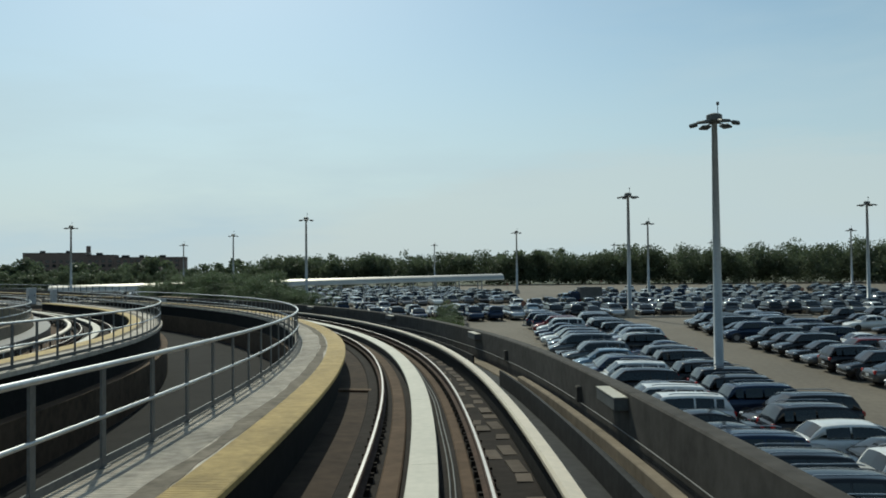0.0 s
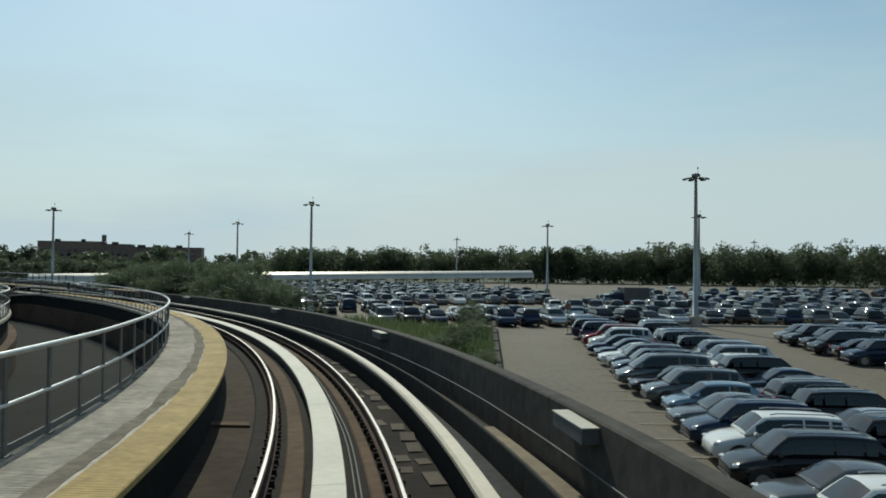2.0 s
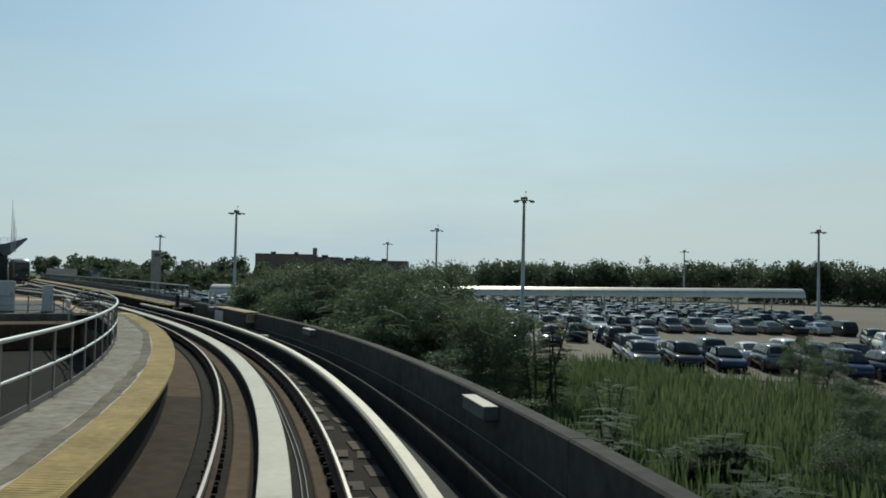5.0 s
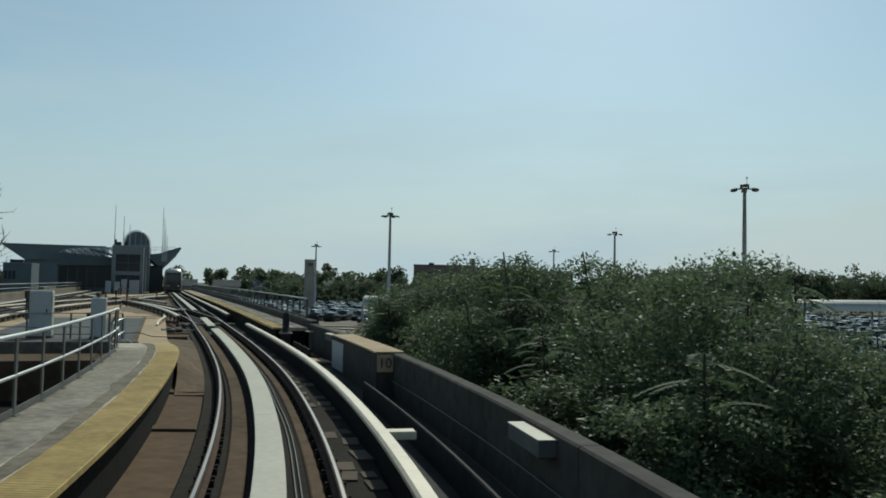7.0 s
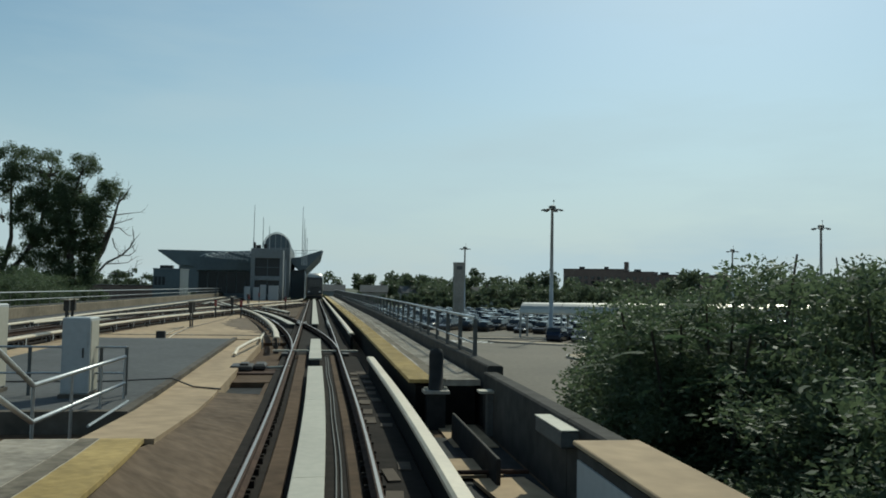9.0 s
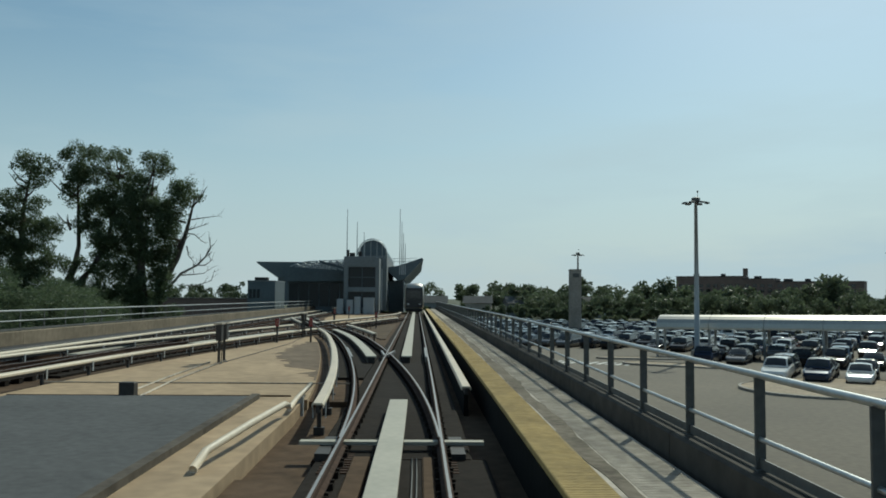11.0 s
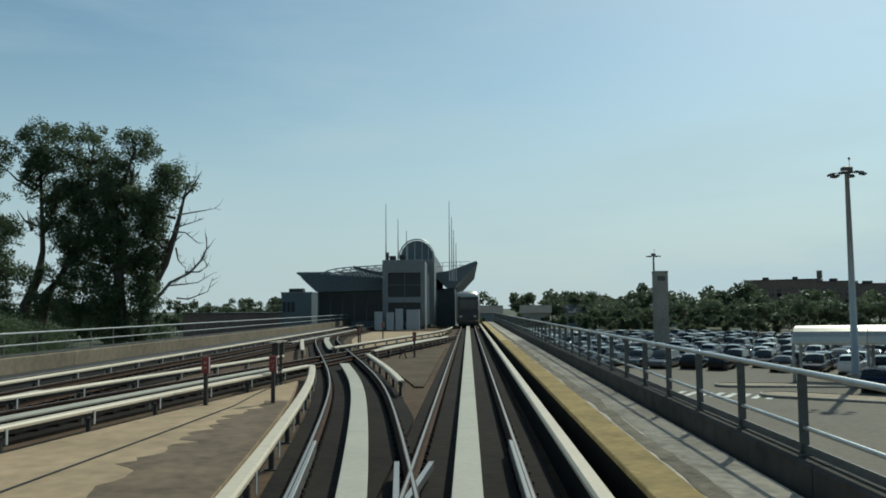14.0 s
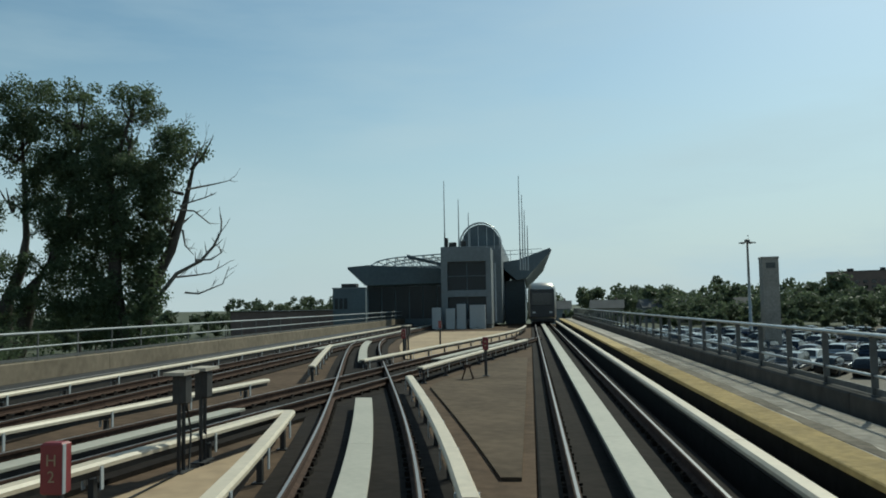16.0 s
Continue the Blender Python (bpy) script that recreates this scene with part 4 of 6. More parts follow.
def car(kind, paint, color, near=True):
    g = Shape(kind, near)
    L, w, X, a = g.L, g.w, g.X, g.a
    t = thing(kind, "%s parked %s on the asphalt" % (color.replace("_", " "), kind.replace("_", " ")), "car", group="parked cars")
    part("body", mesh("body", *g.body(), paint, True), t)
    part("cabin", mesh("cabin", *g.shell(), paint, True), t, "painted roof and pillars")
    for name, v, f in g.glass():
        part(name, mesh(name, v, f, M_GLASS, True), t, "dark glossy glass")
    rw = 0.36 if kind in ("suv", "pickup_truck") else 0.33
    sides = 18 if near else 9
    tyre = Soup().tube([(0, -0.1, 0), (0, -0.075, 0), (0, 0.085, 0), (0, 0.105, 0)], [rw - 0.03, rw, rw, rw - 0.035], sides).mesh("tyre", M_BLACK)
    arch = Soup().tube([(0, -0.06, 0.015), (0, 0.09, 0.015)], rw + 0.055, sides).mesh("wheel_arch", M_TRIM)
    rim = Soup().tube([(0, 0.0, 0), (0, 0.11, 0), (0, 0.113, 0)], [rw * 0.66, rw * 0.66, rw * 0.56], 12)
    for k in range(5):
        rim.box(-0.025, 0.025, 0.11, 0.122, 0.03, rw * 0.6, pose(0, 0, 0, 0, 72 * k))
    rim = rim.mesh("rim", M_RIM)
    for f in (0.185, 0.80):
        for sy in (1, -1):
            m = pose(X(f), sy * (w - 0.095), rw, 0, 0, 0 if sy > 0 else 180)
            wh = part("tyre", tyre, t, m=m)
            if near:
                part("wheel_arch", arch, t, "black wheel arch", m=m)
                part("rim", rim, wh, "grey alloy rim")
    if not near:
        return t
    nose = 0.74 * g.hood
    lamp = Soup().box(-0.2, 0.06, -0.17, 0.17, -0.06, 0.06, bevel=0.05).mesh("headlight", M_HEAD)
    tail = Soup().box(-0.06, 0.1, -0.1, 0.1, -0.1, 0.13, bevel=0.04).mesh("tail_light", M_TAIL)
    mirror = Soup().box(-0.07, 0.07, -0.1, 0.1, -0.06, 0.08, bevel=0.04).mesh("mirror", paint)
    for sy in (1, -1):
        part("headlight", lamp, t, m=pose(X(0.028), sy * w * 0.66, nose, 0, 0, sy * -14))
        part("tail_light", tail, t, m=pose(X(0.982), sy * w * 0.78, g.deck * 0.84))
        part("mirror", mirror, t, m=pose(X(a + 0.07), sy * (w + 0.05), g.belt + 0.03))
    part("grille", Soup().box(-0.06, 0.03, -w * 0.4, w * 0.4, -0.11, 0.09, bevel=0.03).mesh("grille", M_TRIM), t, "black grille", m=pose(X(0.016), 0, nose - 0.1))
    for k in range(3):
        box("grille_bar", (0.0, 0.012, -w * 0.38, w * 0.38, -0.012, 0.012), M_RIM, t, "bright grille bar", m=pose(X(0.009), 0, nose - 0.16 + 0.06 * k))
    part("bumper", Soup().box(-0.08, 0.05, -w * 0.7, w * 0.7, -0.09, 0.06, bevel=0.04).mesh("bumper", M_TRIM), t, "black lower bumper", m=pose(X(0.008), 0, 0.40))
    part("bumper", Soup().box(-0.05, 0.08, -w * 0.72, w * 0.72, -0.09, 0.06, bevel=0.04).mesh("bumper", M_TRIM), t, "black lower bumper", m=pose(X(0.992), 0, 0.46))
    box("number_plate", (-0.012, 0.0, -0.16, 0.16, -0.08, 0.08), M_HEAD, t, "pale number plate", m=pose(X(1.0) - 0.002, 0, 0.66))
    if kind in ("suv", "minivan"):
        for sy in (1, -1):
            part("roof_rail", Soup().tube([(X(g.b + 0.05), sy * w * 0.62, g.roof + 0.02), (X(g.b + 0.1), sy * w * 0.62, g.roof + 0.06), (X(g.c - 0.1), sy * w * 0.62, g.roof + 0.05), (X(g.c - 0.05), sy * w * 0.62, g.roof)], 0.022, 6).mesh("roof_rail", M_RIM), t, "slim grey roof rail")
    if kind == "pickup_truck":
        box("load_bed", (X(0.965), X(0.62), -w * 0.82, w * 0.82, g.belt + 0.0, g.belt + 0.05), M_TRIM, t, "black bed cover")
    return t


rng = random.Random(7)
models = {}
COLORS = (("black", 42), ("white", 11), ("silver", 8), ("grey", 28), ("dark_blue", 13), ("red", 0.3), ("light_blue", 0.7), ("tan", 0.8))


def choose():
    return rng.choices(("suv", "sedan", "hatchback", "minivan", "pickup_truck"), (66, 24, 6, 2, 2))[0], rng.choices([c for c, _ in COLORS], [q for _, q in COLORS])[0]


def park(x, y, turn, near=True, kind=None, color=None):
    k, c = choose()
    kind, color = kind or k, color or c
    m = pose(x, y, gz(x, y), 0, 0, turn + rng.uniform(-1.5, 1.5))
    if (kind, color, near) not in models:
        models[kind, color, near] = car(kind, PAINT[color], color, near)
        models[kind, color, near].matrix_basis = m
        return models[kind, color, near]
    return copy_thing(models[kind, color, near], m)


crowd = {}


def crowd_car(x, y, turn, near=False):
    """A far car, gathered with the others of its paint."""
    kind, color = choose()
    g = Shape(kind, False)
    m = pose(x, y, gz(x, y), 0, 0, turn)
    for key, shapes in ((color, [g.body(), g.shell()]), ("glass", [(v, f) for _, v, f in g.glass()])):
        for v, f in shapes:
            crowd.setdefault(key, Soup()).add([m @ Vector(q) for q in v], f)
    L = KINDS[kind][0]
    for f in (0.185, 0.8):
        crowd.setdefault("tyre", Soup()).box(L / 2 - f * L - 0.3, L / 2 - f * L + 0.3, -0.86, 0.86, 0, 0.6, m)


def columns(x, y0, y1, fill=0.95, near=True, pitch=2.75):
    """Two cars nose to nose across, going along y."""
    y = y0
    while y < y1:
        for k in range(2):
            if rng.random() < fill:
                turn = (180, 0)[k] if rng.random() < 0.72 else (0, 180)[k]
                park(x + 2.45 + 5.0 * k + rng.uniform(-0.25, 0.25), y + rng.uniform(-0.12, 0.12), turn, near)
        y += pitch


def row(put_car, origin, along, length, fill=0.95, near=False, pitch=2.72, flip=0.3):
    """Two rows back to back, side by side along the way 'along' (degrees from +x)."""
    g = math.radians(along)
    u, v = Vector((math.cos(g), math.sin(g))), Vector((-math.sin(g), math.cos(g)))
    q = 0.0
    while q < length:
        for k in range(2):
            if rng.random() < fill:
                p = Vector(origin) + u * (q + rng.uniform(-0.1, 0.1)) + v * (5.1 * k + rng.uniform(-0.2, 0.2))
                put_car(p.x, p.y, along + (-90, 90)[k if rng.random() > flip else 1 - k], near)
        q += pitch


columns(6.3, 28, 97, 0.98, pitch=2.7)
columns(22.6, 40, 97, 0.9)
columns(37.5, 52, 100, 0.85, False)
columns(52.0, 62, 100, 0.8, False)
row(park, (0.6, 107.3), 12, 20, 1.0, False, 2.55, 0.5)
row(park, (22.6, 113.0), 0, 42, 0.97, False, 2.6, 0.5)
row(park, (7.5, 129.5), 0, 56, 0.95, False, 2.62, 0.5)
row(park, (-11.3, 108.0), 13, 12, 0.95, False)
row(park, (-22.6, 123.0), 15, 12, 0.85, False)
for o, length, f in (((17.5, 152), 62, 0.85), ((23, 176), 62, 0.6), ((67, 115), 36, 0.85), ((67, 133), 36, 0.8), ((27, 207), 70, 0.35), ((64, 82), 36, 0.8), ((64, 96), 36, 0.8)):
    row(crowd_car, o, 0, length, f)
for v0, q0, q1, f in ((-38, 28, 84, 0.9), (-22, 14, 88, 0.92), (-7, 6, 92, 0.95), (9, -52, 90, 0.95), (25, -60, 90, 0.95), (41, -66, 86, 0.9), (57, -66, 78, 0.75), (73, -70, 58, 0.6)):
    row(crowd_car, (-82 + 0.961 * q0 - 0.276 * v0, 167 + 0.276 * q0 + 0.961 * v0), 16.0, q1 - q0, f)
me_v, me_f, me_i, me_m = [], [], [], []
for i, (key, soup) in enumerate(crowd.items()):
    k = len(me_v)
    me_v += soup.v
    me_f += [tuple(q + k for q in f) for f in soup.f]
    me_i += [i] * len(soup.f)
    me_m.append({"glass": M_GLASS, "tyre": M_BLACK}.get(key) or PAINT[key])
me = bpy.data.meshes.new("distant_cars")
me.from_pydata(me_v, [], me_f)
for m in me_m:
    me.materials.append(m)
me.polygons.foreach_set("material_index", me_i)
tagged(new("distant_cars", me), "crowded rows of far parked cars in many colours", "cars", kind="stuff")
park(27.5, 66.5, 180, True, "suv", "red")
park(34.0, 59.5, 180, True, "sedan", "yellow")


# ---------------------------------------------------------------- covered walkway across the car park
def covered_walk():
    t = thing("covered_walkway", "long covered walkway with a rounded pale metal roof", "covered walkway", kind="structure")
    p, q = Vector((-82.4, 167.1, -0.55)), Vector((8.13, 193.05, 0.8))
    d = (q - p).normalized()
    side = Vector((-d.y, d.x, 0))
    L = (q - p).length
    n = 18
    for i in range(n):
        a, b = p + d * (L * i / n), p + d * (L * (i + 1) / n - 0.04)
        prof = [(math.cos(math.radians(g)) * 1.9, -0.3 + 1.25 * math.sin(math.radians(g))) for g in range(0, 181, 20)] + [(-1.9, -0.5), (1.9, -0.5)]
        vs = [e + side * u + Vector((0, 0, z)) for e in (a, b) for u, z in prof]
        m = len(prof)
        fs = [(k, (k + 1) % m, m + (k + 1) % m, m + k) for k in range(m)] + [tuple(reversed(range(m))), tuple(range(m, 2 * m))]
        part("roof_panel", mesh("roof_panel", vs, fs, M_CANOPY), t, "pale rounded metal roof panel")
        for w in (-1.5, 1.5):
            e = a + side * w
            part("post", Soup().tube([(e.x, e.y, gz(e.x, e.y)), (e.x, e.y, e.z - 0.5)], 0.13, 8).mesh("post", M_MAST), t)
    return t


covered_walk()

# ---------------------------------------------------------------- station
st = thing("station", "grey station building with upswept wing roofs and a vaulted tower", "station", put(S0 + 82, -6.7))
def sb(name, x0, x1, y0, y1, z0, z1, m=M_STN, label="", bevel=0.0):
    return box(name, (x0, x1, y0, y1, z0, z1), m, st, label, bevel=bevel)
# tower: local x = right, y = along the line
sb("tower_base", -2.8, 1.9, 0.4, 14.0, GROUND, 0.0, M_STNC)
sb("tower_wall", -2.8, -2.2, 0.0, 14.0, 0.0, 7.45, M_STNC, bevel=0.05)
sb("tower_wall", 1.45, 1.95, 0.0, 14.0, 0.0, 7.35, M_STNC, bevel=0.05)
sb("tower_beam", -2.2, 1.45, 0.0, 0.8, 6.0, 7.45, M_STNC, bevel=0.04)
sb("tower_beam", -2.2, 1.45, 0.0, 0.8, 2.65, 3.3, M_STNC, bevel=0.04)
sb("tower_beam", -2.2, 1.45, 0.0, 0.8, 0.0, 0.55, M_STNC, bevel=0.04)
sb("tower_roof", -2.2, 1.45, 0.8, 14.0, 7.0, 7.4, M_STNC)
for z0, z1 in ((0.55, 2.65), (3.3, 6.0)):
    sb("window_pane", -2.2, -0.4, 0.45, 0.5, z0, z1, M_PANE, "dark glass")
    sb("window_pane", -0.32, 1.45, 0.45, 0.5, z0, z1, M_PANE, "dark glass")
    sb("mullion", -0.4, -0.32, 0.38, 0.55, z0, z1, M_STN)
    sb("transom", -2.2, 1.45, 0.36, 0.44, (z0 + z1) / 2 - 0.04, (z0 + z1) / 2 + 0.04, M_STN)
for x, y, w_, h in ((-2.3, 3, 0.7, 0.7), (-1.2, 4, 0.5, 0.9), (-2.5, 1.2, 0.25, 1.0)):
    sb("roof_unit", x, x + w_, y, y + 0.8, 7.4, 7.4 + h, M_DARK, "small roof plant")
part("downpipe", Soup().tube([(2.35, -0.2, 0.3), (2.35, -0.2, 5.8)], 0.07, 6).mesh("downpipe", M_CAB), st, "pale downpipe")
# vault on the tower
va = Soup()
ang = [math.radians(g) for g in range(0, 181, 12)]
prof = [(0.7 + 2.0 * math.cos(g), 7.9 + 2.2 * math.sin(g)) for g in ang]
n = len(prof)
vs = [(x, y, z) for y in (6.0, 40.0) for x, z in prof]
va.add(vs, [(k, k + 1, n + k + 1, n + k) for k in range(n - 1)] + [tuple(range(n)), tuple(reversed(range(n, 2 * n)))])
part("vault", va.mesh("vault", M_STN, False), st, "rounded barrel vault roof")
sb("vault_wall", -1.3, 2.75, 6.0, 40.0, 0.0, 7.9, M_STNC)
ribs = Soup()
for y in (5.8, 5.2):
    ribs.tube([(0.7 + 2.12 * math.cos(g), y, 7.9 + 2.32 * math.sin(g)) for g in ang], 0.06, 5)
for g in ang[::2]:
    ribs.tube([(0.7 + 2.12 * math.cos(g), 5.2, 7.9 + 2.32 * math.sin(g)), (0.7 + 2.12 * math.cos(g), 5.9, 7.9 + 2.32 * math.sin(g))], 0.04, 4)
for g in ang[2:-2:2]:
    ribs.tube([(0.7 + 2.1 * math.cos(g), 5.2, 7.9 + 2.3 * math.sin(g)), (0.7 + 2.1 * math.cos(g), 5.2, 7.5)], 0.03, 4)
part("vault_truss", ribs.mesh("vault_truss", M_GALV), st, "light steel arch truss")
for x, y, z0, z1 in ((-2.6, 2, 7.4, 14.1), (-1.3, 3, 7.4, 12.4), (-0.4, 4, 7.4, 11.1), (4.75, -2.0, 5.0, 13.75), (5.0, -1.6, 5.0, 12.0), (5.2, -1.2, 5.0, 10.6), (5.45, -0.8, 5.0, 9.2)):
    part("antenna", Soup().tube([(x, y, z0), (x, y, z0 + 2.0), (x, y, z1)], [0.09, 0.06, 0.035], 6).mesh("antenna", M_MAST), st, "thin whip antenna")
def prism(name, pts, y0, y1, m, label=""):
    k = len(pts)
    vs = [(x, y, z) for y in (y0, y1) for x, z in pts]
    fs = [tuple(range(k)), tuple(reversed(range(k, 2 * k)))] + [(i, k + i, k + (i + 1) % k, (i + 1) % k) for i in range(k)]
    return part(name, mesh(name, vs, fs, m), st, label)
prism("wing_roof", [(2.0, 6.4), (4.2, 4.5), (5.2, 4.7), (8.0, 7.7), (7.8, 7.95), (4.4, 6.75)], 12, 70, M_STN, "upswept wing roof over the right platform")
prism("wing_roof", [(-2.5, 5.6), (-2.5, 4.2), (-11.4, 4.1), (-13.2, 5.8), (-13.2, 6.05), (-11, 6.2)], 6, 70, M_STN, "upswept wing roof over the left platform")
prism("canopy_fin", [(-2.5, 6.0), (-6.2, 6.55), (-6.3, 6.95), (-2.5, 5.6)], 1.5, 4.5, M_STN, "small angled canopy fin")
sb("platform_hall", -11.4, -2.5, 7.0, 70, -0.4, 4.2, M_STN, "dark glazed platform hall")
for k in range(6):
    sb("hall_pane", -11.2 + 1.45 * k, -9.9 + 1.45 * k, 6.9, 6.98, 0.6, 3.9, M_PANE, "dark glass")
sb("platform_hall", 2.75, 5.0, 16.0, 70, -0.4, 4.6, M_STN, "dark glazed platform hall")
prism("far_wing_roof", [(-11.0, 7.4), (-33.0, 7.4), (-38.9, 11.5), (-38.9, 11.9), (-11.0, 11.9)], 124, 140, M_STN, "upswept far end of the wing roof")
sb("far_hall", -33.0, -11.0, 125, 140, -0.5, 7.4, M_STN, "long dark hall under the wing roof")
tr = Soup()
rise = (0.05, 0.62, 0.85, 0.98, 1.05, 1.1, 1.14, 1.2, 1.26, 1.3)
for y in (9, 14, 19):
    arc = [(-11.6 + 0.98 * i, y, 6.1 + h) for i, h in enumerate(rise)]
    tr.tube(arc, 0.07, 5)
    for i in range(9):
        tr.tube([arc[i], (arc[i + 1][0], y, 6.1)], 0.04, 4)
        tr.tube([arc[i], (arc[i][0], y, 6.1)], 0.04, 4)
for i, h in enumerate(rise):
    tr.tube([(-11.6 + 0.98 * i, 9, 6.1 + h), (-11.6 + 0.98 * i, 19, 6.1 + h)], 0.05, 4)
part("roof_truss", tr.mesh("roof_truss", M_GALV), st, "open light steel roof truss")
hr = Soup()
for z in (7.3, 7.75):
    hr.tube([(2.4, 12.5, z), (7.0, 12.5, z + 0.15)], 0.03, 5)
for k in range(5):
    hr.tube([(2.4 + 1.15 * k, 12.5, 6.6), (2.4 + 1.15 * k, 12.5, 7.8)], 0.03, 5)
part("roof_railing", hr.mesh("roof_railing", M_GALV), st)
for k, (x, h) in enumerate(((-2.9, 1.7), (-1.6, 1.6), (-0.6, 2.0), (0.6, 1.9), (1.2, 1.9))):
    cabn = thing("equipment_cabinet", "grey metal equipment cabinet at the foot of the tower", "equipment cabinet", put(S0 + 80.6, -6.9 + x), group="cabinets by the tower")
    box("body", (-0.42, 0.42, -0.35, 0.35, -0.42, h), M_CAB, cabn, bevel=0.03)
    box("door", (-0.36, 0.36, -0.37, -0.35, 0.0, h - 0.1), M_CAB, cabn)
low = thing("low_building", "low dark service building beyond the tracks", "building", put(S0 + 140, -31.5))
box("wall", (-2.8, 2.8, 0, 12, GROUND, 5.0), M_STN, low)
box("roof", (-2.9, 2.9, -0.1, 12.1, 5.0, 5.2), M_STNC, low)
box("plant_unit", (-1.8, 0.8, 2, 4, 5.2, 5.9), M_DARK, low, "roof plant")
for k in range(3):
    box("window_pane", (-2.5 + 0.8 * k, -1.9 + 0.8 * k, -0.06, -0.01, 1.6, 3.4), M_PANE, low)
long_wall = thing("long_building", "long low dark building in the distance", "building", put(S0 + 150, -52))
box("wall", (-4, 18, 0, 20, GROUND, 1.3), M_BRICK, long_wall)
box("roof", (-4.2, 18.2, -0.2, 20.2, 1.3, 1.45), M_DARK, long_wall)

# ---------------------------------------------------------------- train at the platform
train = thing("train", "silver rail car with sloped dark windscreen standing at the platform", "train", put(S0 + 84, 0))
def tring(y, w, z0, z1):
    pts = [(w * 0.9, z0), (w, z0 + 0.25), (w, z1 - 0.7), (w * 0.92, z1 - 0.25), (w * 0.7, z1), (0, z1 + 0.06)]
    return [(x, y, z) for x, z in pts] + [(-x, y, z) for x, z in reversed(pts[:-1])]
box("front_panel", (-1.16, 1.16, -0.03, 0.4, 0.55, 3.35), M_TRIM, train, "dark front", bevel=0.1)
part("body", mesh("body", *loft([tring(0, 1.1, 0.5, 3.35), tring(0.35, 1.3, 0.4, 3.7), tring(1.1, 1.36, 0.35, 3.9), tring(17, 1.36, 0.35, 3.9)]), M_CANOPY, True), train)
box("windscreen", (-0.95, 0.95, -0.06, 0.3, 1.7, 3.0), M_GLASS, train, "dark glass", bevel=0.05)
for q in (-0.8, 0.8):
    box("headlight", (q - 0.14, q + 0.14, -0.06, 0.1, 1.0, 1.15), M_HEAD, train)
box("bogie", (-1.1, 1.1, 1.0, 3.4, 0.0, 0.4), M_DARK, train)
box("bogie", (-1.1, 1.1, 12.0, 14.4, 0.0, 0.4), M_DARK, train)
box("skirt", (-1.15, 1.15, 0.1, 16.5, 0.2, 0.45), M_DARK, train)


# ---------------------------------------------------------------- trees and plants
def leaf_cloud(centres, radii, count, size, seed, flat=0.75):
    """Many small leaf sprays, each a bent pair of triangles, round the given clump centres."""
    r = np.random.RandomState(seed)
    c = np.array(centres, float)
    rad = np.array(radii, float)
    k = r.choice(len(c), count, p=rad ** 2 / (rad ** 2).sum())
    u = r.normal(size=(count, 3))
    u /= np.linalg.norm(u, axis=1)[:, None]
    p = c[k] + u * (rad[k] * r.uniform(0.02, 1.1, count) ** 0.5)[:, None] * [1, 1, flat]
    a = r.normal(size=(count, 3))
    a /= np.linalg.norm(a, axis=1)[:, None]
    b = np.cross(a, r.normal(size=(count, 3)))
    b /= np.linalg.norm(b, axis=1)[:, None] + 1e-9
    s = size * r.uniform(0.6, 1.4, count)[:, None]
    v = np.stack([p - a * s, p - b * s * 0.45, p + a * s, p + b * s * 0.45 + np.cross(a, b) * s * 0.25], 1).reshape(-1, 3)
    f = np.arange(4 * count).reshape(-1, 4)
    return v, f


def cloud_mesh(name, v, f, material):
    me = bpy.data.meshes.new(name)
    me.vertices.add(len(v))
    me.vertices.foreach_set("co", v.ravel())
    me.loops.add(f.size)
    me.loops.foreach_set("vertex_index", f.ravel().astype(np.int32))
    me.polygons.add(len(f))
    me.polygons.foreach_set("loop_start", np.arange(0, f.size, 4, dtype=np.int32))
    me.materials.append(material)
    me.update(calc_edges=True)
    return me


def limbs(r, height, spread_, n, trunk=0.3, lean=(0, 0)):
    """A trunk with n limbs; returns the soup and the limb ends."""
    s = Soup()
    top = Vector((lean[0], lean[1], height * 0.62))
    mid = top * 0.5 + Vector((r.uniform(-0.3, 0.3), r.uniform(-0.3, 0.3), 0))
    s.tube([(0, 0, -0.3), (0, 0, 0.4), mid, top], [trunk * 1.3, trunk, trunk * 0.75, trunk * 0.4], 9)
    ends = []
    for i in range(n):
        g = 2 * math.pi * i / n + r.uniform(-0.4, 0.4)
        f = r.uniform(0.35, 1.0)
        base = mid.lerp(top, f)
        reach = spread_ * r.uniform(0.45, 1.0)
        end = Vector((base.x + math.cos(g) * reach, base.y + math.sin(g) * reach, height * r.uniform(0.45, 0.95)))
        knee = base.lerp(end, 0.5) + Vector((0, 0, -0.08 * height * r.random()))
        s.tube([base, knee, end], [trunk * 0.4, trunk * 0.22, trunk * 0.06], 6)
        ends += [end, knee.lerp(end, 0.6)]
        for _ in range(2):
            e2 = end + Vector((r.uniform(-1, 1), r.uniform(-1, 1), r.uniform(-0.3, 0.9))) * spread_ * 0.3
            s.tube([knee.lerp(end, 0.6), e2], [trunk * 0.12, trunk * 0.03], 5)
            ends.append(e2)
    return s, ends


def tree(label, height, spread_, seed, leaves, size, clump, material=M_LEAF, trunk=0.3, n=9, lean=(0, 0)):
    r = random.Random(seed)
    t = thing("tree", label, "tree")
    s, ends = limbs(r, height, spread_, n, trunk, lean)
    part("trunk", s.mesh("trunk", M_BARK, True), t, "dark rough bark")
    v, f = leaf_cloud([tuple(e) for e in ends], [clump * r.uniform(0.6, 1.25) for _ in ends], leaves, size, seed)
    part("crown", cloud_mesh("crown", v, f, material), t, "uneven green crown with gaps")
    return t

